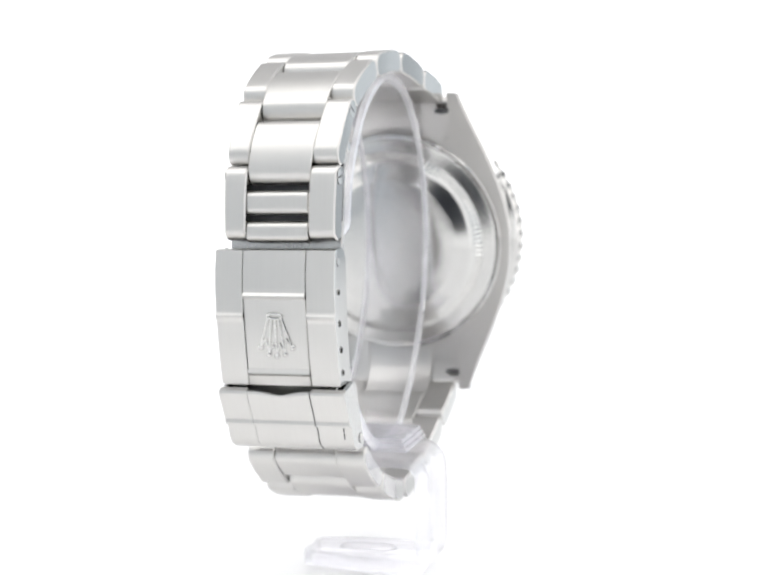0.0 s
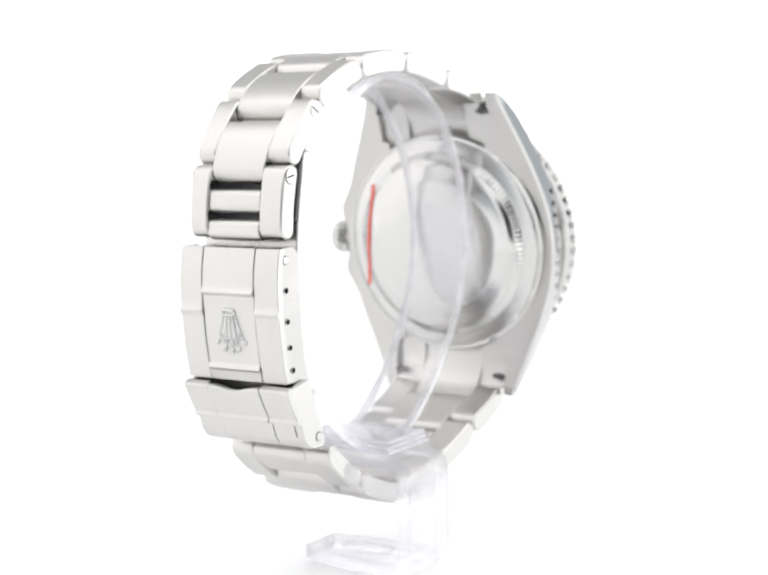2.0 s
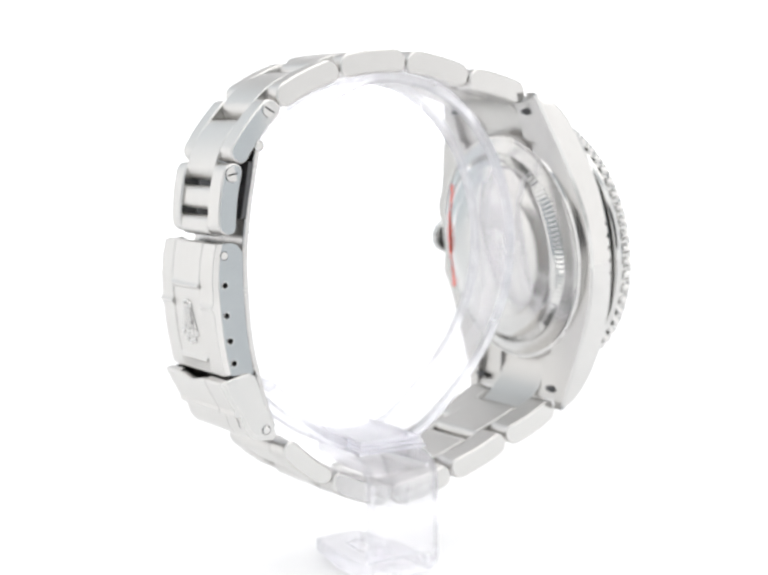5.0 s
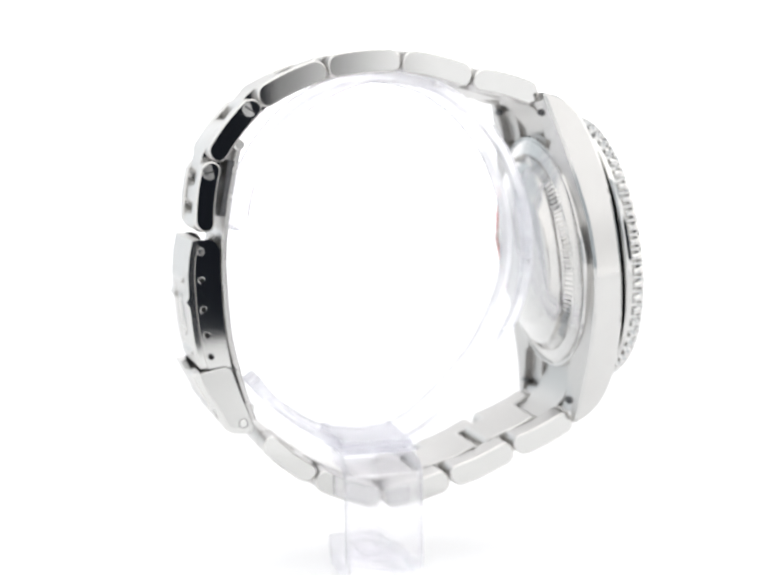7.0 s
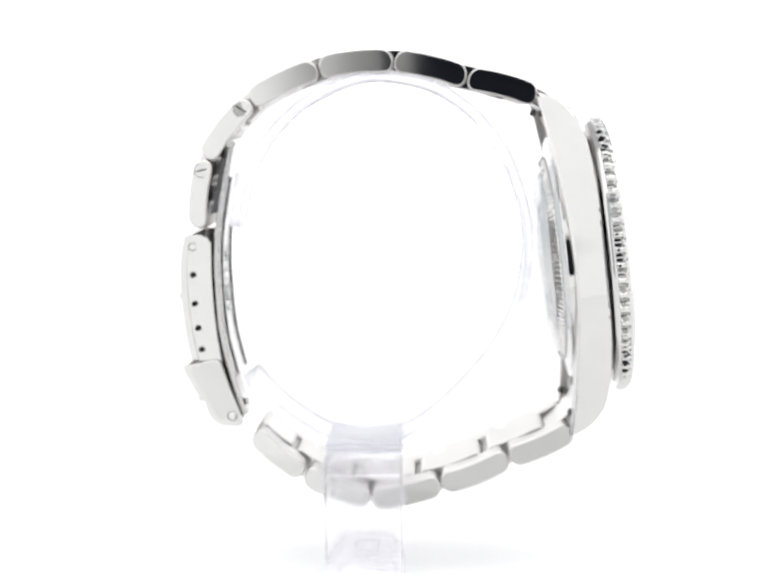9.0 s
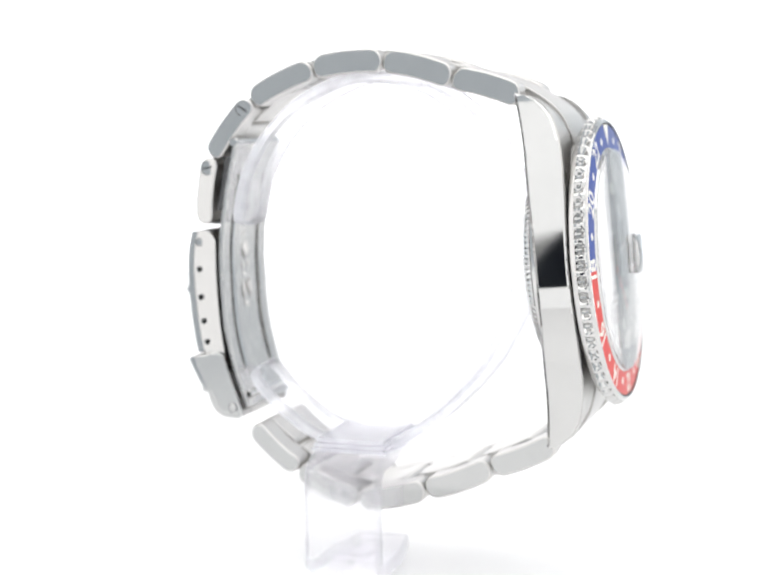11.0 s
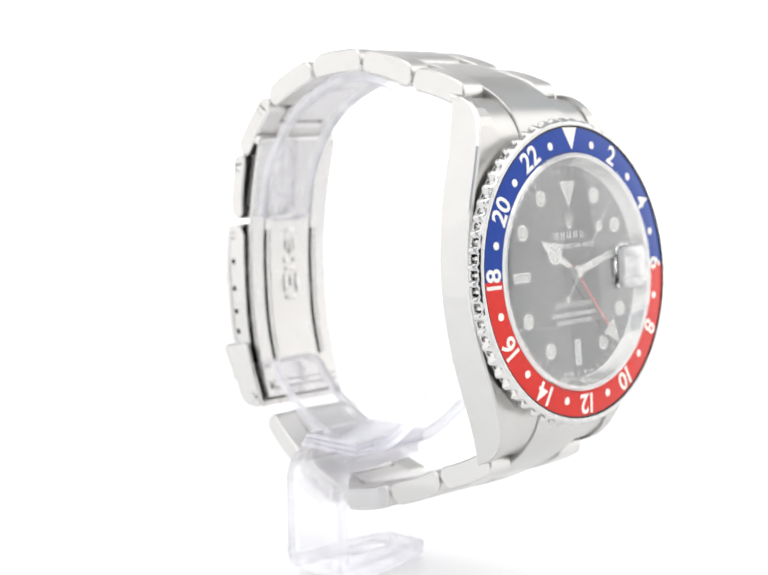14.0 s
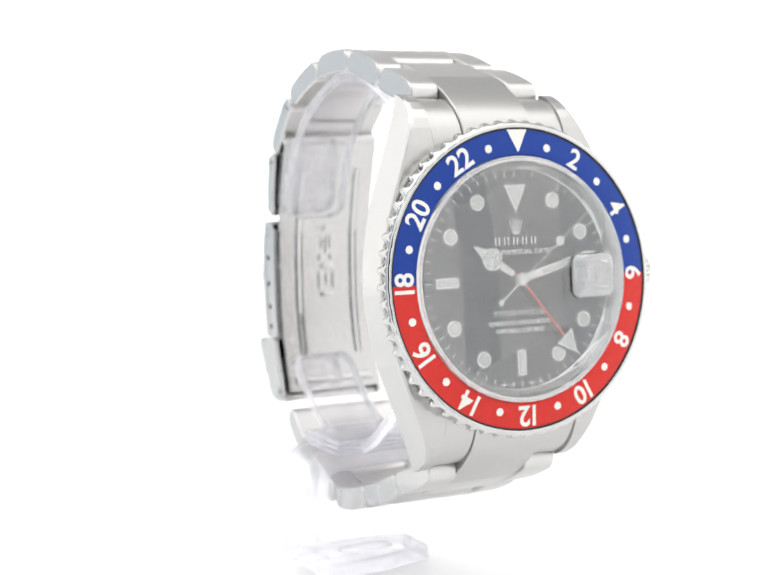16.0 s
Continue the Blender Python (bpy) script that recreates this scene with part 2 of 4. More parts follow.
def glyph(text, size, spread=1.0):
    """A flat mesh of built-in lettering, centred on the origin."""
    cu = bpy.data.curves.new("lettering", "FONT")
    cu.body, cu.size, cu.align_x, cu.align_y, cu.space_character = text, size, "CENTER", "CENTER", spread
    cu.resolution_u, cu.offset = 4, size * 0.022
    ob = bpy.data.objects.new("lettering", cu)
    me = bpy.data.meshes.new_from_object(ob)
    bm = bmesh.new()
    bm.from_mesh(me)
    bpy.data.objects.remove(ob)
    bpy.data.curves.remove(cu)
    bpy.data.meshes.remove(me)
    xs = [v.co.x for v in bm.verts]
    ys = [v.co.y for v in bm.verts]
    bmesh.ops.translate(bm, vec=(-(min(xs) + max(xs)) / 2, -(min(ys) + max(ys)) / 2, 0), verts=bm.verts)
    return bm


def raise_faces(bm, h):
    """Gives flat lettering a thickness."""
    r = bmesh.ops.extrude_face_region(bm, geom=bm.faces[:])
    bmesh.ops.translate(bm, vec=(0, 0, h), verts=[v for v in r["geom"] if isinstance(v, bmesh.types.BMVert)])
    return bm


# ---- the light box ----
def sheet(name, corners, mat, thick, label):
    bm = bmesh.new()
    vs = [bm.verts.new(c) for c in corners]
    f = bm.faces.new(vs)
    bm.normal_update()
    nrm = f.normal.copy()
    r = bmesh.ops.extrude_face_region(bm, geom=[f])
    bmesh.ops.translate(bm, vec=-nrm * thick, verts=[v for v in r["geom"] if isinstance(v, bmesh.types.BMVert)])
    ob = part(name, bm, mat, None, "", 30, 1.0)
    return tagged(ob, label, "light box", kind="structure")


def light_box():
    tb = tagged(new("floor"), "glossy white acrylic table sheet", "table", kind="structure")
    bm = bmesh.new()
    solid(bm, [(-0.9, TABLE_EDGE), (0.9, TABLE_EDGE), (0.9, 0.9), (-0.9, 0.9)], FLOOR - 0.01, FLOOR, 0.001)
    part("table_sheet", bm, TABLE, tb, "", 30, 1.0)
    bw = 0.21
    sheet("wall_back_1", [(-bw, BY1, FLOOR), (bw, BY1, FLOOR), (bw, BY1, 0.19), (-bw, BY1, 0.19)], GLOW_BACK, 0.01, "glowing white diffuser behind the turntable")
    sheet("wall_back_4", [(-bw, BY1, 0.19), (bw, BY1, 0.19), (bw, BY1, BZ), (-bw, BY1, BZ)], GLOW_HIGH, 0.01, "unseen dim glow panel above the back diffuser")
    sheet("wall_back_2", [(-BX, BY1, FLOOR), (-bw, BY1, FLOOR), (-bw, BY1, BZ), (-BX, BY1, BZ)], GLOW_CORNER, 0.01, "unseen pale glow panel in the back corner")
    sheet("wall_back_3", [(bw, BY1, FLOOR), (BX, BY1, FLOOR), (BX, BY1, BZ), (bw, BY1, BZ)], GLOW_CORNER, 0.01, "unseen pale glow panel in the back corner")
    # softbox fronts set before the side walls
    sheet("wall_softbox_1", [(BX - 0.02, 0.25, 0.0), (BX - 0.02, 0.05, 0.0), (BX - 0.02, 0.05, 0.36), (BX - 0.02, 0.25, 0.36)], GLOW_RIGHT, 0.015, "bright rectangular softbox front")
    sheet("wall_softbox_2", [(-BX + 0.02, -0.12, 0.015), (-BX + 0.02, 0.20, 0.015), (-BX + 0.02, 0.20, 0.36), (-BX + 0.02, -0.12, 0.36)], GLOW_LEFT, 0.015, "bright rectangular softbox front")
    ym = 0.21
    yl, yr = -0.125, -0.17
    sheet("wall_left_1", [(-BX, BY0, FLOOR), (-BX, ym, FLOOR), (-BX, ym, BZ), (-BX, BY0, BZ)], GLOW_SIDE, 0.01, "glowing white side diffuser of the light box")
    sheet("wall_left_3", [(-BX, BY0, BOX_FOOT), (-BX, TABLE_EDGE, BOX_FOOT), (-BX, TABLE_EDGE, FLOOR), (-BX, BY0, FLOOR)], GLOW_SIDE, 0.01, "unseen glow panel below the table")
    sheet("wall_left_2", [(-BX, ym, FLOOR), (-BX, BY1, FLOOR), (-BX, BY1, BZ), (-BX, ym, BZ)], GLOW_CORNER, 0.01, "unseen pale glow panel in the back corner")
    sheet("wall_right_1", [(BX, ym, FLOOR), (BX, BY0, FLOOR), (BX, BY0, BZ), (BX, ym, BZ)], GLOW_SIDE_RIGHT, 0.01, "glowing white side diffuser of the light box")
    sheet("wall_right_3", [(BX, TABLE_EDGE, BOX_FOOT), (BX, BY0, BOX_FOOT), (BX, BY0, FLOOR), (BX, TABLE_EDGE, FLOOR)], GLOW_SIDE, 0.01, "unseen glow panel below the table")
    sheet("floor_below", [(-BX, BY0, BOX_FOOT), (BX, BY0, BOX_FOOT), (BX, TABLE_EDGE, BOX_FOOT), (-BX, TABLE_EDGE, BOX_FOOT)], TABLE, 0.01, "unseen white sheet below the table edge")
    sheet("wall_under_table", [(-BX, TABLE_EDGE + 0.01, BOX_FOOT), (BX, TABLE_EDGE + 0.01, BOX_FOOT), (BX, TABLE_EDGE + 0.01, FLOOR - 0.011), (-BX, TABLE_EDGE + 0.01, FLOOR - 0.011)], TABLE, 0.01, "unseen white sheet under the table edge")
    sheet("wall_right_2", [(BX, BY1, FLOOR), (BX, ym, FLOOR), (BX, ym, BZ), (BX, BY1, BZ)], GLOW_CORNER_RIGHT, 0.01, "unseen pale glow panel in the back corner")
    yt = 0.12
    sheet("ceiling_1", [(-BX, BY0, BZ), (-BX, yt, BZ), (BX, yt, BZ), (BX, BY0, BZ)], GLOW_TOP, 0.01, "glowing white top diffuser of the light box")
    sheet("ceiling_2", [(-BX, yt, BZ), (-BX, BY1, BZ), (BX, BY1, BZ), (BX, yt, BZ)], GLOW_HIGH, 0.01, "unseen dim glow panel of the rear ceiling")
    # front card with the opening for the lens, and dim glow panels added beside it
    x0, x1, z1, zf = -0.045, 0.088, 0.150, 0.27
    y = BY0
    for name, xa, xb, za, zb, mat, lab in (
            ("wall_front_1", -BX, -0.135, BOX_FOOT, BZ, GLOW_DIM_FRONT, "unseen dim bluish glow panel of the front"),
            ("wall_front_2", -0.135, x0, BOX_FOOT, BZ, GLOW_FRONT, "glowing white front diffuser with a lens opening"),
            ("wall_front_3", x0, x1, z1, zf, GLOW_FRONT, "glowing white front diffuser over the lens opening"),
            ("wall_front_4", x0, x1, BOX_FOOT, FLOOR, GLOW_FRONT, "glowing white front diffuser under the lens opening"),
            ("wall_front_5", x0, x1, zf, BZ, GLOW_DIM_FRONT, "unseen dim bluish glow panel over the lens opening"),
            ("wall_front_6", x1, 0.24, BOX_FOOT, BZ, GLOW_FRONT, "glowing white front diffuser with a lens opening"),
            ("wall_front_7", 0.24, BX, BOX_FOOT, BZ, GLOW_DIM_RIGHT, "unseen dim bluish glow panel of the front")):
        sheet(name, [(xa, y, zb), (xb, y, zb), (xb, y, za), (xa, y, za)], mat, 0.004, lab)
    # the dim room outside
    for name, cs in (("wall_room_1", [(-0.9, -0.95, -0.4), (-0.9, -0.95, 1.0), (0.9, -0.95, 1.0), (0.9, -0.95, -0.4)]),
                     ("wall_room_2", [(-0.9, -0.95, -0.4), (-0.9, BY0 - 0.01, -0.4), (-0.9, BY0 - 0.01, 1.0), (-0.9, -0.95, 1.0)]),
                     ("wall_room_3", [(0.9, -0.95, -0.4), (0.9, -0.95, 1.0), (0.9, BY0 - 0.01, 1.0), (0.9, BY0 - 0.01, -0.4)]),
                     ("floor_room", [(-0.9, -0.95, -0.4), (0.9, -0.95, -0.4), (0.9, BY0, -0.4), (-0.9, BY0, -0.4)]),
                     ("ceiling_room", [(-0.9, -0.95, 1.0), (-0.9, BY0, 1.0), (0.9, BY0, 1.0), (0.9, -0.95, 1.0)])):
        sheet(name, cs, ROOM, 0.01, "dim wall of the room outside")


def turntable():
    tt = tagged(new("turntable"), "round white turntable disc under the holder", "turntable")
    bm = bmesh.new()
    lathe(bm, [(0.0001, 0), (0.0552, 0), (0.0558, -0.0002), (0.056, -0.0006), (0.056, -0.0028), (0.0001, -0.0028)], 96)
    part("disc", bm, TABLE, tt, "", 30, 1.0)
    bm = bmesh.new()
    lathe(bm, [(0.0559, -0.0008), (0.0566, -0.001), (0.0568, -0.0014), (0.0566, -0.0018), (0.0559, -0.002)], 96)
    part("rim_band", bm, TABLE, tt, "", 30, 1.0)
    return tt


# ---- wristwatch ----
# x: towards 3 o'clock, y: towards 12 o'clock, z: out of the dial
UP = [(24.2, -9.6), (27.95, -19.3), (31.6, -29.5), (31.75, -40.5), (28.2, -50.9), (20.55, -58.4), (10.5, -60.8)]
DOWN = [(-24.4, -9.3), (-27.6, -19.0), (-30.6, -29.3), (-31.9, -39.9), (-27.2, -49.3), (-20.4, -56.1)]
UP_X = [(-9.9, 10.1), (-9.3, 9.8), (-8.5, 9.4), (-7.9, 9.0), (-7.45, 8.8), (-7.3, 8.7), (-7.2, 8.8)]
DOWN_X = [(-10.0, 10.2), (-9.7, 10.2), (-9.2, 10.2), (-8.6, 10.1), (-8.0, 9.9), (-7.7, 9.8)]
MID = [(-5.6, 5.4), (-5.3, 5.3), (-4.9, 5.2), (-4.5, 5.2), (-4.0, 5.2), (-3.4, 5.4), (-3.2, 5.6)]
MIDD = [(-5.6, 5.4), (-5.1, 5.4), (-4.6, 5.5), (-4.1, 5.5), (-3.6, 5.6), (-3.3, 5.7)]


def link_loop(a, b, thick, bow, out, gap=0.12, corner=1.5):
    """The outline of a link between two joints: a bent bar with round ends. out: +1 if the outside lies left of a->b."""
    a, b = Vector(a), Vector(b)
    d = b - a
    length = d.length - 2 * gap
    d.normalize()
    nrm = Vector((-d.y, d.x)) * out
    h = thick / 2
    pts = []
    rx = corner
    def bend(u, v):
        s = 2 * u / length
        return tuple((a + b) / 2 + d * u + nrm * (v + bow * (1 - s * s)))
    steps = 5
    for k in range(7):
        u = -length / 2 + rx + (length - 2 * rx) * k / 6
        pts.append(bend(u, h))
    for k in range(1, steps * 2):
        t = math.pi / 2 - math.pi * k / (steps * 2)
        e = abs(math.cos(t)) ** 0.95
        pts.append(bend(length / 2 - rx + rx * e, h * math.copysign(abs(math.sin(t)) ** 0.97, math.sin(t))))
    for k in range(7):
        u = length / 2 - rx - (length - 2 * rx) * k / 6
        pts.append(bend(u, -h))
    for k in range(1, steps * 2):
        t = -math.pi / 2 + math.pi * k / (steps * 2)
        e = abs(math.cos(t)) ** 0.95
        pts.append(bend(-length / 2 + rx - rx * e, h * math.copysign(abs(math.sin(t)) ** 0.97, math.sin(t))))
    return pts


def lerp_x(a, b, xa, xb):
    """x as it tapers from joint a to joint b."""
    a, b = Vector(a), Vector(b)
    d = b - a
    return lambda y, z: xa + (xb - xa) * max(-0.2, min(1.2, (Vector((y, z)) - a).dot(d) / d.length_squared))


def steel_faces(bm, first=0.8):
    """Polished where a face looks sideways, brushed elsewhere."""
    bm.normal_update()
    for f in bm.faces:
        f.material_index = 1 if abs(f.normal.x) > first else 0
    return bm


def bracelet(watch):
    for run, xs, mid, out, thick in ((UP, UP_X, MID, 1, [3.4, 3.4, 3.4, 3.3, 2.95, 2.75]), (DOWN, DOWN_X, MIDD, -1, [3.3, 3.3, 3.3, 3.2, 2.9])):
        rows = len(run) - 1
        for i in range(rows):
            a, b = run[i], run[i + 1]
            o = out
            loop = link_loop(a, b, thick[i], 0.40, o)
            for left in (True, False):
                bm = bmesh.new()
                g = 0.05
                if left:
                    f0, f1 = lerp_x(a, b, xs[i][0], xs[i + 1][0]), lerp_x(a, b, mid[i][0] - g, mid[i + 1][0] - g)
                else:
                    f0, f1 = lerp_x(a, b, mid[i][1] + g, mid[i + 1][1] + g), lerp_x(a, b, xs[i][1], xs[i + 1][1])
                lean = {4: 0.03, 5: 0.075}.get(i, 0.0) if run is UP else 0.0
                zc = (a[1] + b[1]) / 2
                if left:
                    g0 = (lambda y, z, f=f0: f(y, z) - lean * (z - zc))
                    prism(bm, loop, g0, f1, 0.22)
                else:
                    g1 = (lambda y, z, f=f1: f(y, z) + lean * (z - zc))
                    prism(bm, loop, f0, g1, 0.22)
                link = part("side_link", steel_faces(bm), [BRUSHED, POLISHED], watch)
                if run is UP and i in (4, 5):
                    p = Vector(a).lerp(Vector(b), 0.16)
                    p = p + (Vector(b) - Vector(a)).normalized().yx * Vector((-1, 1)) * o * 0.25
                    screw(link, (xs[i][0] if left else xs[i][1]), p, -1 if left else 1, (-0.6, 0.8) if i == 4 else (0.12, 0.99))
            # middle link, set about a third of a pitch further from the case
            if i < rows - 1:
                c, d = run[i + 1], run[i + 2]
                u0 = Vector(a).lerp(Vector(b), 0.33)
                u1 = Vector(c).lerp(Vector(d), 0.30)
                if run is UP and i == 4:
                    u1 = Vector(c).lerp(Vector(d), 0.26)
                bm = bmesh.new()
                ch = (u1 - u0).normalized()
                bend = abs((Vector(b) - u0).cross(ch)) * 0.75 + 0.2
                prism(bm, link_loop(u0, u1, thick[i] + 0.1, bend, o, 0.14, 1.3),
                      lerp_x(u0, u1, mid[i][0], mid[i + 1][0]), lerp_x(u0, u1, mid[i][1], mid[i + 1][1]), 0.12)
                part("middle_link", steel_faces(bm, 0.97), [BRUSHED, POLISHED], watch)
        if run is UP:
            a, b = Vector(run[5]), Vector(run[6])
            for s0, s1 in ((0.33, 0.66), (0.73, 1.02)):
                bm = bmesh.new()
                prism(bm, link_loop(a.lerp(b, s0), a.lerp(b, s1), 2.5, 0.12, out, 0.05, 0.9), -3.2, 5.55, 0.15)
                part("middle_tube", steel_faces(bm, 0.97), [BRUSHED, POLISHED], watch)
        else:
            a, b = Vector(run[4]), Vector(run[5])
            bm = bmesh.new()
            prism(bm, link_loop(a.lerp(b, 0.33), a.lerp(b, 1.0), 3.0, 0.2, out, 0.1, 1.1), -3.5, 5.6, 0.12)
            part("middle_link", steel_faces(bm, 0.97), [BRUSHED, POLISHED], watch)


def seam(owner, x, p, side, r, proud):
    """The dark gap round a screw or pin head."""
    bm = bmesh.new()
    rod(bm, (x - side * 0.4, p[0], p[1]), (x + side * proud, p[0], p[1]), r, 20, 0.01)
    part("head_seam", bm, DARK_STEEL, owner)


def screw(link, x, p, side, way):
    """A slotted screw head let into a link's flank."""
    bm = bmesh.new()
    rod(bm, (x - side * 0.5, p.x, p.y), (x + side * 0.06, p.x, p.y), 1.08, 20, 0.05)
    part("screw", bm, POLISHED, link, "small slotted steel screw head")
    seam(link, x, p, side, 1.17, 0.02)
    bm = bmesh.new()
    d = Vector(way).normalized()
    n = Vector((-d.y, d.x))
    loop = [tuple(p + d * s * 0.85 + n * w * 0.11) for s, w in ((-1, -1), (1, -1), (1, 1), (-1, 1))]
    prism(bm, loop, x + side * 0.03 - 0.05, x + side * 0.03 + 0.05, 0.01)
    part("slot", bm, DARK, link)


CLASP_OUT = [(9.7, -62.85), (7.4, -63.6), (4.9, -64.1), (2.4, -64.3), (-0.2, -64.4), (-2.6, -64.42), (-4.6, -64.35), (-6.8, -64.2), (-8.75, -63.95)]
CLASP_IN = [(9.6, -60.4), (9.1, -59.6), (8.0, -59.05), (3.7, -59.5), (-0.7, -59.75), (-5.0, -59.8), (-9.2, -59.55)]
COVER_OUT = [(-9.35, -65.1), (-9.7, -65.2), (-11.0, -64.75), (-12.7, -64.05), (-13.9, -63.5), (-14.35, -63.65), (-14.7, -63.45), (-14.8, -62.7), (-15.2, -62.65), (-16.9, -62.3), (-18.0, -61.6), (-18.8, -60.4), (-19.1, -58.2)]
COVER_IN = [(-8.9, -60.5), (-9.4, -59.6), (-13.2, -58.75), (-16.4, -57.85), (-18.6, -57.4)]
HOLES = [(3.9, -62.2), (-0.35, -62.48), (-4.0, -62.42), (-7.2, -62.25)]
CX0, CX1, CM0, CM1 = -7.2, 9.75, -3.1, 5.8


def wall_with_holes(bm, loop, holes, r, x0, x1):
    """A side wall with round holes through it."""
    rings = [loop] + [circle(y, z, r, 16) for y, z in holes]
    made = []
    for x in (x0, x1):
        all_e, groups = [], []
        for ring in rings:
            vs = [bm.verts.new((x, y, z)) for y, z in ring]
            groups.append(vs)
            all_e += [bm.edges.new((vs[i], vs[(i + 1) % len(vs)])) for i in range(len(vs))]
        bmesh.ops.triangle_fill(bm, edges=all_e, use_beauty=True)
        made.append(groups)
    for ga, gb in zip(*made):
        n = len(ga)
        for i in range(n):
            bm.faces.new((ga[i], ga[(i + 1) % n], gb[(i + 1) % n], gb[i]))
    return bm


def relief(run, ups):
    """Adds shallow ridges (y, height, half width) to a run of (y, z) points that faces -z."""
    ys = sorted({y for y, _ in run} | {y0 + s * w for y0, h, w in ups for s in (-1.6, -0.9, -0.3, 0.3, 0.9, 1.6)}, reverse=True)
    pts = []
    dense = smooth_run(run, 6)
    for y in ys:
        y = max(min(y, run[0][0]), run[-1][0])
        z = None
        for a, b in zip(dense, dense[1:]):
            if b[0] <= y <= a[0]:
                k = 0 if a[0] == b[0] else (a[0] - y) / (a[0] - b[0])
                z = a[1] + (b[1] - a[1]) * k
                break
        if z is None:
            z = run[-1][1]
        for y0, h, w in ups:
            z -= h * math.exp(-((y - y0) / w) ** 2)
        pts.append((y, z))
    return pts


def clasp(watch):
    first = None
    for x0, x1, ups in ((CX0, CM0 - 0.05, [(1.0, 0.45, 0.45)]), (CM0 + 0.03, CM1 - 0.03, [(3.75, 0.46, 0.36), (-6.9, 0.42, 0.36)]), (CM1 + 0.05, CX1, [(1.0, 0.45, 0.45)])):
        run = relief(CLASP_OUT, ups)
        if x0 == CM0 + 0.03:
            run = [(y, z + (0.10 if -6.9 < y < 3.6 else 0)) for y, z in run]
        bm = bmesh.new()
        slab(bm, run, [(y, z + 1.1) for y, z in smooth_run(CLASP_OUT, 3)], x0, x1, 0.10)
        ob = part("clasp_plate", steel_faces(bm, 0.9), [BRUSHED, POLISHED], watch if first is None else first)
        if first is None:
            first = ob
            ob.name = "clasp"
    cl = first
    for x0, x1 in ((CX0 + 0.02, CX0 + 0.95), (CX1 - 0.95, CX1 - 0.02)):
        bm = bmesh.new()
        loop = [(y, z + 0.08) for y, z in smooth_run(CLASP_OUT, 2)] + CLASP_IN[::-1]
        wall_with_holes(bm, loop, HOLES, 0.42, x0, x1)
        for v in bm.verts:
            # the walls lean in a little towards the outer plate
            v.co.x += (0.085 if x0 < 0 else -0.085) * -(v.co.z + 61.9)
        part("side_wall", bm, POLISHED, cl, "polished steel side wall with four holes")
        for y, z in HOLES:
            bm = bmesh.new()
            side = -1 if x0 < 0 else 1
            # plug behind the hole, with the hollow's shade put into its colour
            xa = x1 if x0 < 0 else x0
            rod(bm, (xa - side * 0.02 + side * 0.25, y, z), (xa - side * 0.6, y, z), 0.47, 14, 0.02)
            part("hole", bm, DARK, cl, "dark plug for the shade in an adjustment hole")
            bm = bmesh.new()
            xo = x0 if x0 < 0 else x1
            a, b, n = circle(y, z, 0.43, 16), circle(y, z, 0.53, 16), 16
            rings = [[bm.verts.new((xo + side * dx, p, q)) for p, q in c] for c, dx in ((a, -0.25), (a, 0.02), (b, 0.035), (b, -0.05))]
            for u, v in zip(rings, rings[1:]):
                for i in range(n):
                    bm.faces.new((u[i], u[(i + 1) % n], v[(i + 1) % n], v[i]))
            part("hole_rim", bm, POLISHED, cl)
        bm = bmesh.new()
        xs = x0 if x0 < 0 else x1
        side = -1 if x0 < 0 else 1
        rod(bm, (xs - side * 0.3, 8.0, -61.8), (xs + side * 0.10, 8.0, -61.8), 0.55, 16, 0.06)
        part("pin", bm, POLISHED, cl)
        seam(cl, xs + side * 0.0, (8.0, -61.8), side, 0.64, 0.05)
    # emblem: a plain embossed fan of five strokes with round tips under an oval
    bm = bmesh.new()
    cx, zt = 1.35, -64.32
    tips = [(cx - u * 2.3, -4.55 + 1.25 * u * u) for u in (-1, -0.5, 0, 0.5, 1)]
    for k, (bx, by) in enumerate(tips):
        u = (k - 2) / 2
        bmesh.ops.create_uvsphere(bm, u_segments=12, v_segments=8, radius=0.44, matrix=Matrix.Translation((bx, by, zt)) @ Matrix.Diagonal((1, 1, 0.8, 1)))
        rod(bm, (cx - u * 0.95, 0.75, zt), (bx, by, zt), 0.19, 8, 0.05)
    for (ax, ay), (bx, by) in zip(tips, tips[1:]):
        mx, my = cx + ((ax + bx) / 2 - cx) * 0.82, (ay + by) / 2 + 1.75
        rod(bm, (ax, ay, zt), (mx, my, zt), 0.15, 8, 0.05)
        rod(bm, (mx, my, zt), (bx, by, zt), 0.15, 8, 0.05)
    part("emblem", bm, SATIN, cl, "raised plain emblem")
    bm = bmesh.new()
    rows = []
    for i in range(28):
        a = 2 * math.pi * i / 28
        rows.append([bm.verts.new((cx + (1.05 + 0.22 * math.cos(b)) * math.cos(a), 1.0 + (0.36 + 0.22 * math.cos(b)) * math.sin(a), zt + 0.22 * math.sin(b)))
                     for b in [2 * math.pi * k / 8 for k in range(8)]])
    for i in range(28):
        for k in range(8):
            bm.faces.new((rows[i][k], rows[(i + 1) % 28][k], rows[(i + 1) % 28][(k + 1) % 8], rows[i][(k + 1) % 8]))
    part("emblem_base", bm, SATIN, cl)
    # fold-over cover
    first = None
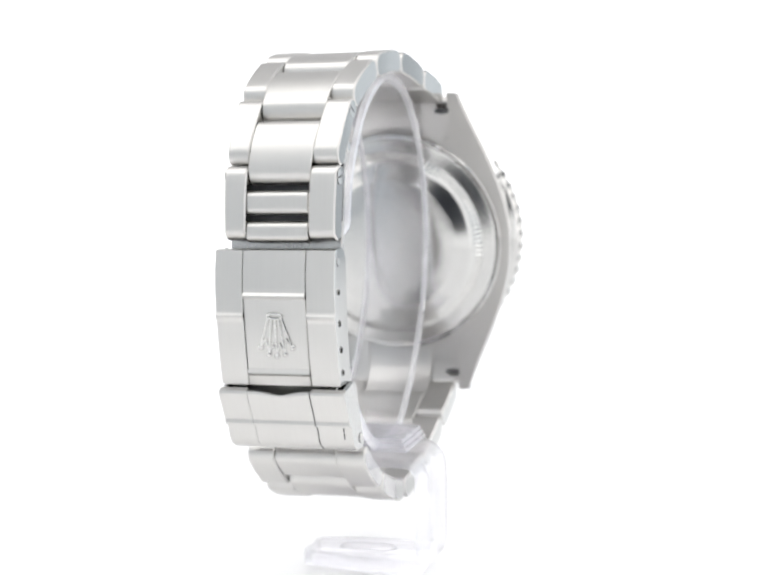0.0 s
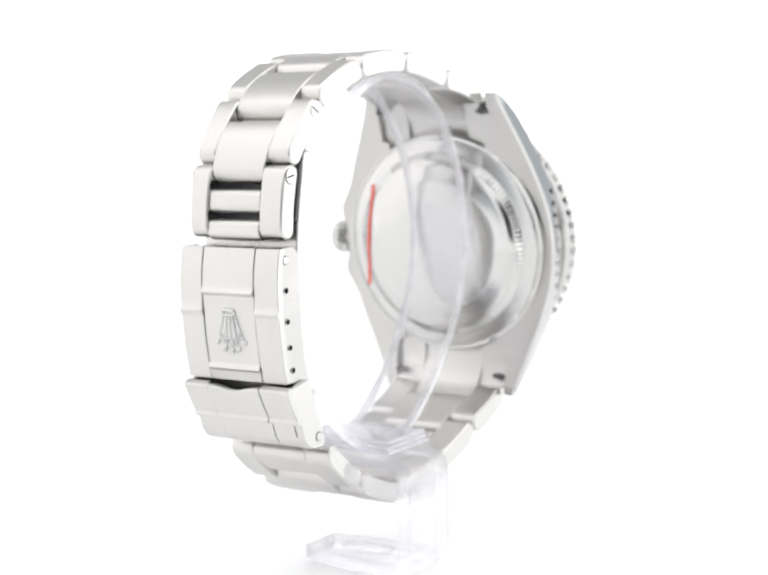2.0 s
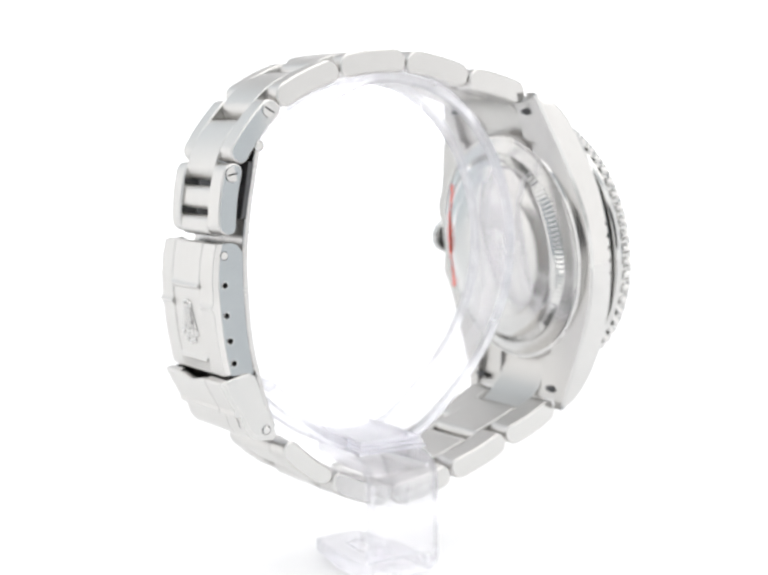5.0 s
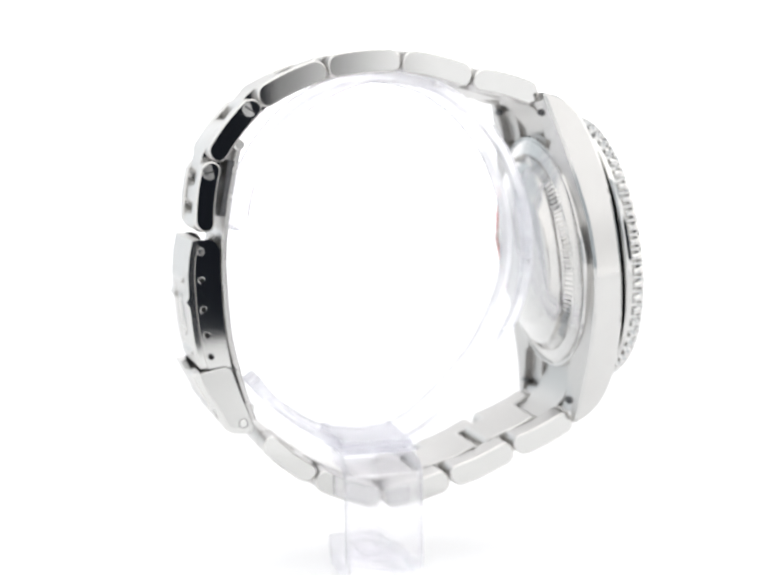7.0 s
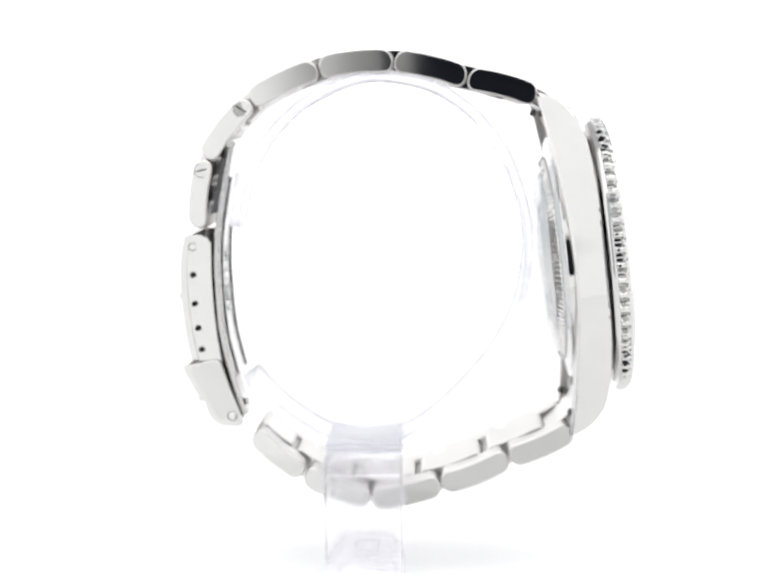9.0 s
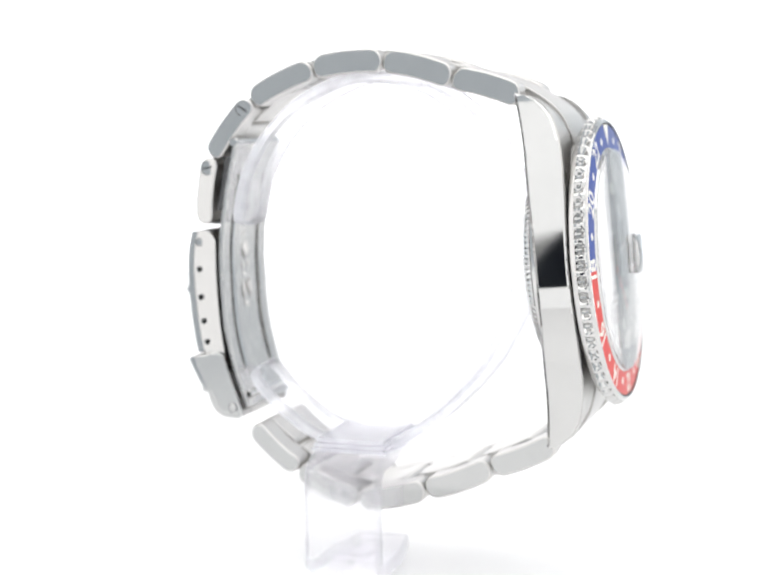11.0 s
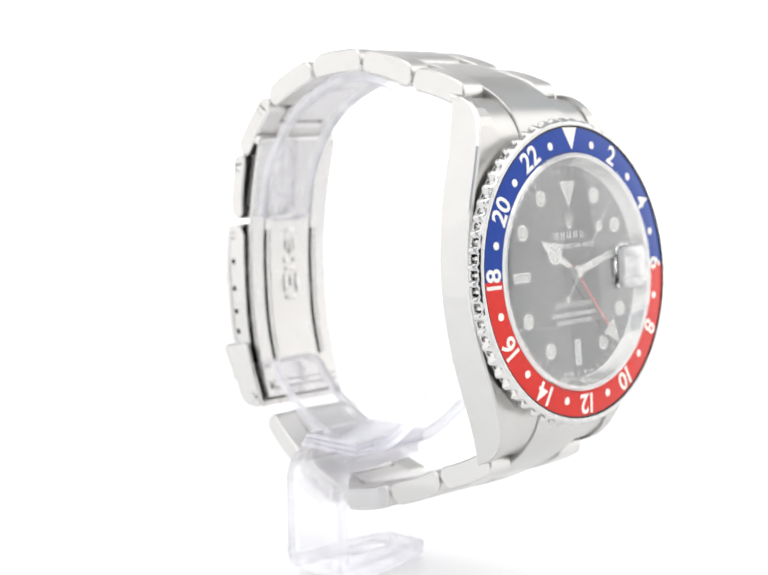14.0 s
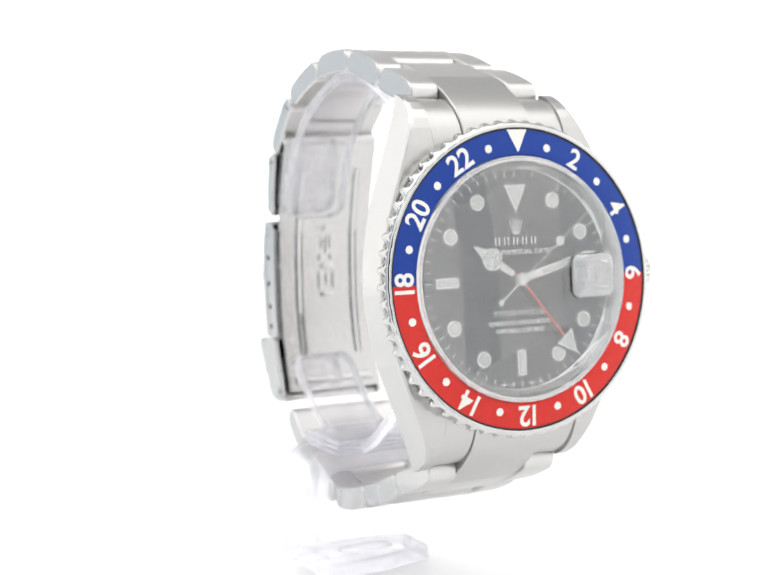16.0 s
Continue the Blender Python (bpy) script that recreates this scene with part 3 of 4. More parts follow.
    for x0, x1 in ((-8.05, CM0 - 0.04), (CM0 + 0.03, CM1 - 0.03), (CM1 + 0.04, 9.95)):
        bm = bmesh.new()
        if first is not None and x0 < 0:
            # middle strip, its lip dipping towards the finger recess
            cols = []
            for k in range(17):
                x = x0 + (x1 - x0) * k / 16
                dip = 0.6 * math.exp(-((x - 1.35) / 2.1) ** 2)
                sec = [(-9.35 - dip, -65.12 + 0.25 * dip), (-9.7 - dip, -65.2 + 0.3 * dip)] + COVER_OUT[2:] + [(-18.2, -58.2), (-17.8, -60.6), (-16.9, -61.3), (-15.2, -61.8), (-12.7, -63.1), (-9.4 - dip, -64.3)]
                cols.append([bm.verts.new((x, y, z)) for y, z in sec])
            n = len(cols[0])
            for u, v in zip(cols, cols[1:]):
                for i in range(n):
                    bm.faces.new((u[i], u[(i + 1) % n], v[(i + 1) % n], v[i]))
            bm.faces.new(cols[0][::-1])
            bm.faces.new(cols[-1])
        else:
            slab(bm, COVER_OUT, [(-9.1, -64.2), (-11.0, -63.8), (-12.7, -63.1), (-14.5, -62.2), (-15.2, -61.8), (-16.9, -61.3), (-17.8, -60.6), (-18.2, -58.2)], x0, x1, 0.10)
        ob = part("cover_plate", steel_faces(bm, 0.9), [BRUSHED, POLISHED], watch if first is None else first)
        if first is None:
            first = ob
            ob.name = "clasp_cover"
    for x0, x1, side in ((-8.02, -7.3, -1), (9.2, 9.92, 1)):
        bm = bmesh.new()
        prism(bm, [(y, z + 0.1) for y, z in COVER_OUT] + COVER_IN[::-1], x0, x1, 0.10)
        part("side_wall", bm, SATIN, first)
        bm = bmesh.new()
        xs = x0 if side < 0 else x1
        rod(bm, (xs - side * 0.3, -17.45, -58.9), (xs + side * 0.22, -17.45, -58.9), 0.62, 16, 0.12)
        part("pin", bm, POLISHED, first)
        seam(first, xs, (-17.45, -58.9), side, 0.72, 0.03)
        # dark strip painting the shade of a slit between the lower cover and its wing
        if side < 0:
            bm = bmesh.new()
            run = [(-14.95, -62.7), (-15.6, -62.6), (-16.9, -62.25), (-17.9, -61.6)]
            xg = xs - side * 1.15
            slab(bm, [(y, z - 0.04) for y, z in run], [(y, z + 0.3) for y, z in run], xg - 0.07, xg + 0.07, 0.02)
            part("slit", bm, DARK, first)
    # plate added inside to block light through the gap under the lip
    bm = bmesh.new()
    slab(bm, [(-6.5, -63.0), (-9.0, -62.9), (-12.5, -62.0)], [(-6.5, -62.2), (-9.0, -62.1), (-12.5, -61.2)], -6.2, 8.8, 0.1)
    part("gap_backing", bm, SATIN, cl)
    # folding blade inside
    blade_out = [(21.9, -54.9), (18.5, -56.0), (14.5, -57.2), (10.5, -58.2), (7.5, -58.8), (3.0, -59.3), (-5.0, -59.55), (-12.0, -58.7), (-17.6, -57.6)]
    bm = bmesh.new()
    o = smooth_run(blade_out, 4)
    slab(bm, o, [(y, z + 0.85) for y, z in o], -6.85, 9.2, 0.15)
    bl = part("folding_blade", bm, BEAD, watch, "satin steel folding blade inside the clasp")
    for x in (-3.6, 6.1):
        bm = bmesh.new()
        run = smooth_run([(y, z + 0.85) for y, z in ((17.5, -56.3), (14.5, -57.2), (10.5, -58.2), (7.5, -58.8), (3.0, -59.3), (-5.0, -59.55), (-12.0, -58.75))], 4)
        slab(bm, [(y, z - 0.1) for y, z in run], [(y, z + 0.32) for y, z in run], x - 0.55, x + 0.55, 0.28)
        part("rib", bm, POLISHED, bl)
    # leaf added in the gap behind the links, the gap's shade in its colour
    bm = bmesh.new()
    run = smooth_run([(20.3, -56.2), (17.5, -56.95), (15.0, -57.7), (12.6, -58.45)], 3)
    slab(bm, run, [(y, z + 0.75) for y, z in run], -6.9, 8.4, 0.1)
    part("shade_leaf", bm, DARK_STEEL, bl, "dark leaf whose colour stands for shade in the gap")
    for x, y, rx, ry in ((1.35, 8.2, 1.2, 0.45), (0.6, 6.4, 0.35, 1.5), (1.35, 6.0, 0.35, 1.8), (2.1, 6.4, 0.35, 1.5), (0.35, 3.6, 0.6, 0.6), (2.35, 3.6, 0.6, 0.6),
                         (1.35, 2.2, 1.3, 0.5), (0.1, 0.0, 0.4, 1.7), (2.6, 0.0, 0.4, 1.7), (1.35, -2.4, 1.3, 0.5), (1.35, 0.2, 0.3, 1.1)):
        for p, q in zip(blade_out, blade_out[1:]):
            if q[0] <= y <= p[0]:
                zb = p[1] + (q[1] - p[1]) * (p[0] - y) / (p[0] - q[0]) + 0.85
        bm = bmesh.new()
        bmesh.ops.create_uvsphere(bm, u_segments=12, v_segments=6, radius=1.0, matrix=Matrix.Translation((x, y, zb + 0.02)) @ Matrix.Diagonal((rx, ry, 0.15, 1)))
        part("stamped_relief", bm, BEAD, bl, "worn stamped relief")
    bm = bmesh.new()
    rod(bm, (-7.35, 22.35, -54.4), (8.9, 22.35, -54.4), 0.78, 16, 0.2)
    part("hinge_pin", bm, POLISHED, bl)
    bm = bmesh.new()
    rod(bm, (-5.6, -15.9, -57.3), (8.2, -15.9, -57.3), 0.7, 16, 0.15)
    part("hinge_pin", bm, POLISHED, bl)


# case
def flank(y, right=False):
    """Half the width of the case at y; the 3 o'clock side swells into two shoulders beside the crown."""
    v = 19.8 - y * y / 54.0 + 1.04e-5 * y ** 4
    if right:
        v += 1.3 * math.exp(-((abs(y) - 5.4) / 2.6) ** 2)
    return v


TOP = [(-24.75, -9.6), (-24.5, -8.6), (-23.9, -7.2), (-22.9, -6.0), (-21.6, -5.0), (-20.0, -4.3), (-17.5, -3.65), (-14, -3.2), (-9.5, -2.95), (-5, -2.9), (0, -2.9)]
BACK = [(-24.75, -9.9), (-20, -9.05), (-16.5, -8.55), (-11.5, -8.1), (-6, -7.6), (0, -7.45)]


def height(run, y):
    y = -abs(y)
    for a, b in zip(run, run[1:]):
        if a[0] <= y <= b[0]:
            return a[1] + (b[1] - a[1]) * (y - a[0]) / (b[0] - a[0])
    return run[0][1]


def case(watch):
    bm = bmesh.new()
    ys = [-24.75, -24.6, -24.2, -23.5, -22.5, -21.3] + [-20 + 0.5 * k for k in range(41)]
    ys = ys + [-y for y in ys[-2::-1]]
    for right in (False, True):
        sg = 1 if right else -1
        rows = []
        for y in ys:
            t, b, xo = height(TOP, y), height(BACK, y), flank(y, right)
            xi = 10.35 if abs(y) > 16.5 else 9.0
            t = max(t, b + 0.12)
            c = min(0.45, (t - b) * 0.3)
            g = min(1.0, (t - b) / 4.0)
            sec = [(xi, b), (xo - 0.4, b), (xo, b + c * 0.9), (xo - 0.3 * g, (t + b) / 2), (xo - 0.6 * g, t - c), (xo - 0.6 * g - 0.15, t - c * 0.4), (xo - 0.6 * g - c, t), ((xi + xo) / 2, t + 0.03), (xi, t)]
            rows.append([bm.verts.new((sg * x, y, z)) for x, z in sec])
        n = len(rows[0])
        for a, c in zip(rows, rows[1:]):
            for i in range(n):
                j = (i + 1) % n
                f = bm.faces.new((a[i], a[j], c[j], c[i]))
                f.material_index = 1 if i in (1, 2, 3, 4) else 0
        bm.faces.new(rows[0])
        bm.faces.new(rows[-1][::-1])
    lathe(bm, [(0.01, -2.95), (17.6, -2.95), (17.7, -3.2), (17.7, -7.3), (17.5, -7.6), (0.01, -7.6)], 72)
    cs = part("case", bm, [BRUSHED_TOP, POLISHED], watch, "steel case with brushed lugs and polished flanks", 9)
    # case back: stepped rings, fluted band and a shallow dome
    bm = bmesh.new()
    lathe(bm, [(18.1, -7.0), (18.1, -8.25), (17.9, -8.45), (17.55, -8.45), (17.5, -8.3), (17.3, -8.3)], 96)
    part("back_ring", bm, POLISHED, cs)
    bm = bmesh.new()
    lathe(bm, [(17.35, -8.0), (17.3, -8.45), (17.0, -8.6), (15.6, -8.95), (15.3, -9.05), (15.2, -9.2)], 96)
    part("back_cone", bm, SATIN, cs, "satin sloping ring of the case back")
    bm = bmesh.new()
    lathe(bm, [(15.35, -9.0), (15.3, -9.3), (14.4, -9.95), (14.2, -10.0)], 480, shape=lambda r, z, a: (r - (0.13 if int(a / 0.75) % 4 < 2 else 0), z + (0.12 if int(a / 0.75) % 4 < 2 and r > 14.3 else 0)))
    part("fluted_band", bm, POLISHED, cs, "finely fluted steel band", 20)
    dome = [(14.25, -9.95), (13.9, -10.25), (13.0, -10.62), (11.2, -11.0), (11.0, -11.12), (10.8, -11.2), (7, -11.32), (3, -11.38), (0.01, -11.4)]
    bm = bmesh.new()
    lathe(bm, dome[:5], 96)
    part("case_back_ring", bm, BUFFED, cs, "buffed steel slope of the case back")
    bm = bmesh.new()
    lathe(bm, dome[4:], 96)
    part("case_back", bm, SATIN, cs, "satin steel domed case back")
    surface = [(19.0, -7.5), (17.4, -8.0), (15.5, -8.75), (15.0, -9.8)] + dome

    def back_z(r):
        for p, q in zip(surface, surface[1:]):
            if q[0] <= r <= p[0]:
                return p[1] + (q[1] - p[1]) * (p[0] - r) / (p[0] - q[0])
        return -11.4
    bm = bmesh.new()
    prev = None
    for k in range(33):
        y = 9.9 - 17.2 * k / 32
        x = 12.0 + 0.135 * (9.9 - y)
        row = [bm.verts.new((x + e * 0.30, y, min(-9.7, back_z(math.hypot(x + e * 0.30, y))) - h)) for e, h in ((-1, 0.16), (1, 0.16), (1, 0.02), (-1, 0.02))]
        if prev:
            for i in range(4):
                bm.faces.new((prev[i], prev[(i + 1) % 4], row[(i + 1) % 4], row[i]))
        prev = row
    part("sticker_edge", bm, STICKER, cs, "red edge line of a protective film")
    # winding crown
    bm = bmesh.new()
    n = 72
    prof = [(0.01, 23.3), (2.2, 23.25), (2.75, 22.9), (2.9, 22.6), (2.9, 21.5), (2.6, 21.2), (1.5, 21.1), (1.5, 19.0)]
    cols = []
    for i in range(n):
        a = 2 * math.pi * i / n
        cols.append([bm.verts.new((x, (r - (0.18 if i % 3 == 0 and 2.7 < r else 0)) * math.cos(a), -5.1 + (r - (0.18 if i % 3 == 0 and 2.7 < r else 0)) * math.sin(a))) for r, x in prof])
    for i in range(n):
        for j in range(len(prof) - 1):
            bm.faces.new((cols[i][j], cols[(i + 1) % n][j], cols[(i + 1) % n][j + 1], cols[i][j + 1]))
    part("winding_crown", bm, POLISHED, cs, "fluted steel winding crown", 25)
    # end pieces between the lugs and spring bars
    for s in (1, -1):
        top = [(15.5, -3.55), (18.5, -4.0), (20.5, -4.75), (22.2, -5.9), (23.4, -7.3), (24.1, -8.7)]
        low = [(23.4, -9.5), (22.0, -8.5), (19.4, -7.9), (15.5, -7.5)]
        for x0, x1 in ((-10.33, -5.62), (5.42, 10.33)):
            bm = bmesh.new()
            prism(bm, [(s * y, z) for y, z in smooth_run(top, 3) + low], x0, x1, 0.12)
            part("end_piece", bm, BRUSHED_TOP, watch, "brushed steel end piece between the lugs")
        tongue = [(15.5, -3.35), (18.5, -3.8), (20.6, -4.5), (22.5, -5.7), (24.3, -7.6), (25.9, -9.9), (27.1, -12.0), (27.6, -13.1), (27.3, -13.7)]
        under = [(25.4, -13.6), (24.0, -11.2), (22.2, -8.9), (19.6, -7.4), (15.5, -6.7)]
        bm = bmesh.new()
        prism(bm, [(s * y, z) for y, z in smooth_run(tongue, 3) + under], -5.58, 5.38, 0.12)
        part("end_piece_middle", bm, BRUSHED_TOP, watch, "brushed steel middle tongue of the end piece")
        bm = bmesh.new()
        for x in (-9.4, 9.4):
            rod(bm, (x - 1.1, s * 21.8, -9.3), (x + 1.1, s * 21.8, -9.3), 0.4, 12, 0.1)
            rod(bm, (x - 0.3, s * 21.8, -9.3), (x + 0.3, s * 21.8, -9.3), 0.55, 12, 0.12)
        part("spring_bar", bm, DARK_STEEL, watch, "dark spring bar ends between the lugs")


TEETH = 60


def bezel(watch):
    bm = bmesh.new()

    def scallop(r, z, a):
        if r > 20.06:
            u = (a / 360 * TEETH) % 1.0
            scoop = max(0.0, 1 - ((u - 0.5) / 0.36) ** 2)
            low = max(0.0, min(1.0, (-0.16 - z) / 0.75))
            return r - scoop * (0.06 + 0.94 * low * low * (3 - 2 * low)) * (r - 19.7), z
        return r, z
    lathe(bm, [(17.0, -2.6), (19.45, -2.6), (19.7, -2.5), (19.95, -2.2), (20.02, -1.9), (20.05, -1.8), (20.6, -1.74), (20.7, -1.62), (20.74, -1.35), (20.72, -1.1), (20.66, -0.85), (20.58, -0.62), (20.48, -0.42), (20.34, -0.22), (20.2, -0.06), (20.08, 0.04), (19.92, 0.11), (19.62, 0.10), (19.58, -0.15), (16.0, 0.05)], TEETH * 12, shape=scallop)
    bz = part("bezel", bm, POLISHED, watch, "polished steel bezel with a scalloped edge", 28)
    ins = [(19.38, -0.5), (19.38, -0.06), (19.32, -0.03), (16.15, 0.16), (16.05, 0.10), (16.05, -0.5)]
    bm = bmesh.new()
    lathe(bm, [(19.36, -0.4), (19.36, -0.015), (19.6, 0.02), (19.6, -0.4)], 120)
    part("insert_gap", bm, DARK, bz, "thin dark line round the insert")
    for mat, a0, lab in ((BLUE, 0.0, "blue half of the bezel insert"), (RED, 180.0, "red half of the bezel insert")):
        bm = bmesh.new()
        lathe(bm, ins, 72, a0, a0 + 180, close=True)
        part("insert_half", bm, mat, bz, lab)

    def z_at(r):
        return -0.04 + (19.45 - r) / 3.3 * 0.20 + 0.012
    for h in range(24):
        ang = radians(90 - 15 * h)
        rot = Matrix.Rotation(ang - math.pi / 2, 4, "Z")
        bm = bmesh.new()
        if h == 0:
            solid(bm, [(-1.55, 19.35), (0, 16.35), (1.55, 19.35)], 0, 0.02)
        elif h % 2:
            solid(bm, circle(0, 17.45, 0.52, 20), 0, 0.02)
        else:
            word = str(h)
            wide = 1.85
            for i, ch in enumerate(word):
                off = (i - (len(word) - 1) / 2) * wide * (0.82 if "1" in word else 1.0)
                if ch == "1":
                    g = bmesh.new()
                    solid(g, [(-0.24, -1.35), (0.24, -1.35), (0.24, 1.35), (-0.24, 1.35)], 0, 0.02)
                else:
                    g = glyph(ch, 3.5)
                    xs = [v.co.x for v in g.verts]
                    yy = [v.co.y for v in g.verts]
                    bmesh.ops.scale(g, vec=(1.75 / (max(xs) - min(xs)), 2.7 / (max(yy) - min(yy)), 1), verts=g.verts)
                    raise_faces(g, 0.02)
                bmesh.ops.translate(g, vec=(off, 17.75, 0), verts=g.verts)
                tmp = bpy.data.meshes.new("tmp")
                g.to_mesh(tmp)
                g.free()
                bm.from_mesh(tmp)
                bpy.data.meshes.remove(tmp)
        for v in bm.verts:
            v.co.z += z_at(math.hypot(v.co.x, v.co.y))
        bmesh.ops.transform(bm, matrix=rot, verts=bm.verts)
        part("marker_triangle" if h == 0 else ("marker_dot" if h % 2 else "numeral"), bm, CREAM, bz)


DIAL = -1.15


def dial(watch):
    bm = bmesh.new()
    solid(bm, circle(0, 0, 15.0, 96), DIAL - 0.4, DIAL)
    dl = part("dial", bm, BLACK, watch, "glossy black dial with pale markers")
    bm = bmesh.new()
    lathe(bm, [(14.3, DIAL), (14.5, DIAL + 0.15), (15.3, 0.35), (15.9, 0.45), (16.1, 0.10)], 96)
    part("inner_ring", bm, POLISHED, dl)
    for k in range(12):
        a = -math.pi / 6 * k
        rot = Matrix.Rotation(a, 4, "Z")
        if k == 3:
            continue
        for rim in (True, False):
            bm = bmesh.new()
            g = 0.0 if rim else 0.27
            if k == 0:
                loop = [(-1.75 + g * 1.5, 12.3 - g), (0, 8.5 + g * 2.3), (1.75 - g * 1.5, 12.3 - g)]
            elif k in (6, 9):
                loop = [(-0.72 + g, 9.1 + g), (0.72 - g, 9.1 + g), (0.72 - g, 12.6 - g), (-0.72 + g, 12.6 - g)]
            else:
                loop = circle(0, 11.65, 1.12 - g, 24)
            solid(bm, loop, DIAL, DIAL + (0.16 if rim else 0.2), 0.04)
            bmesh.ops.transform(bm, matrix=rot, verts=bm.verts)
            part("marker_rim" if rim else "hour_marker", bm, POLISHED if rim else LUME, dl)
    for k in range(60):
        bm = bmesh.new()
        w = 0.045
        solid(bm, [(-w, 13.4 if k % 5 else 13.2), (w, 13.4 if k % 5 else 13.2), (w, 14.1), (-w, 14.1)], DIAL, DIAL + 0.012)
        bmesh.ops.transform(bm, matrix=Matrix.Rotation(-math.pi / 30 * k, 4, "Z"), verts=bm.verts)
        part("minute_mark", bm, WHITE, dl)

    def words(text, size, y, width, x=0.0):
        g = glyph(text, size)
        xs = [v.co.x for v in g.verts]
        bmesh.ops.scale(g, vec=(width / (max(xs) - min(xs)), 1, 1), verts=g.verts)
        raise_faces(g, 0.012)
        bmesh.ops.translate(g, vec=(x, y, DIAL), verts=g.verts)
        part("lettering", g, WHITE, dl)

    def bars(x0, x1, y, h, n):
        w = (x1 - x0) / n
        for i in range(n):
            bm = bmesh.new()
            a = x0 + i * w
            for u0, u1 in ((0.14, 0.28), (0.54, 0.68)):
                solid(bm, [(a + u0 * w, y - h / 2), (a + u1 * w, y - h / 2), (a + u1 * w, y + h / 2), (a + u0 * w, y + h / 2)], DIAL, DIAL + 0.012)
            part("print_bar", bm, WHITE, dl)
    words("PERPETUAL DATE", 0.85, 3.55, 7.6, 1.4)
    words("SUPERLATIVE CHRONOMETER", 0.78, -5.65, 9.6)
    words("OFFICIALLY CERTIFIED", 0.78, -6.65, 7.4)
    bars(-3.5, 3.5, 5.0, 1.0, 5)
    bars(-5.6, -2.7, 3.55, 0.55, 6)
    bars(-4.0, 4.0, -4.35, 0.75, 11)
    bars(-3.4, -1.0, -13.6, 0.35, 5)
    bars(1.0, 3.4, -13.6, 0.35, 5)
    # plain emblem: a fan of five strokes on a bar
    bm = bmesh.new()
    for k in range(5):
        u = (k - 2) / 2
        solid(bm, [(u * 0.45 - 0.1, 6.05), (u * 0.45 + 0.1, 6.05), (u * 0.95 + 0.1, 7.75 - 0.25 * u * u), (u * 0.95 - 0.1, 7.75 - 0.25 * u * u)], DIAL, DIAL + 0.05)
        solid(bm, circle(u * 0.97, 7.85 - 0.25 * u * u, 0.15, 10), DIAL, DIAL + 0.06)
    solid(bm, circle(0, 5.98, 0.5, 16, 0.17), DIAL, DIAL + 0.06)
    part("emblem", bm, POLISHED, dl, "small plain applied emblem")
    # date window
    bm = bmesh.new()
    solid(bm, [(9.5, -0.85), (11.5, -0.85), (11.5, 0.85), (9.5, 0.85)], DIAL, DIAL + 0.02)
    part("date_window", bm, DATE, dl, "date window greyed as in shade under the magnifier")
    for x in (10.05, 10.95):
        bm = bmesh.new()
        solid(bm, [(x - 0.15, -0.6), (x + 0.15, -0.6), (x + 0.15, 0.6), (x - 0.15, 0.6)], DIAL + 0.02, DIAL + 0.03)
        part("date_bar", bm, DARK, dl)


def hand_ob(name, bm, mat, watch, z, ang, label):
    ob = part(name, bm, mat, watch, label)
    ob.matrix_basis = pose(0, 0, z * S, 0, 0, -ang)
    return ob


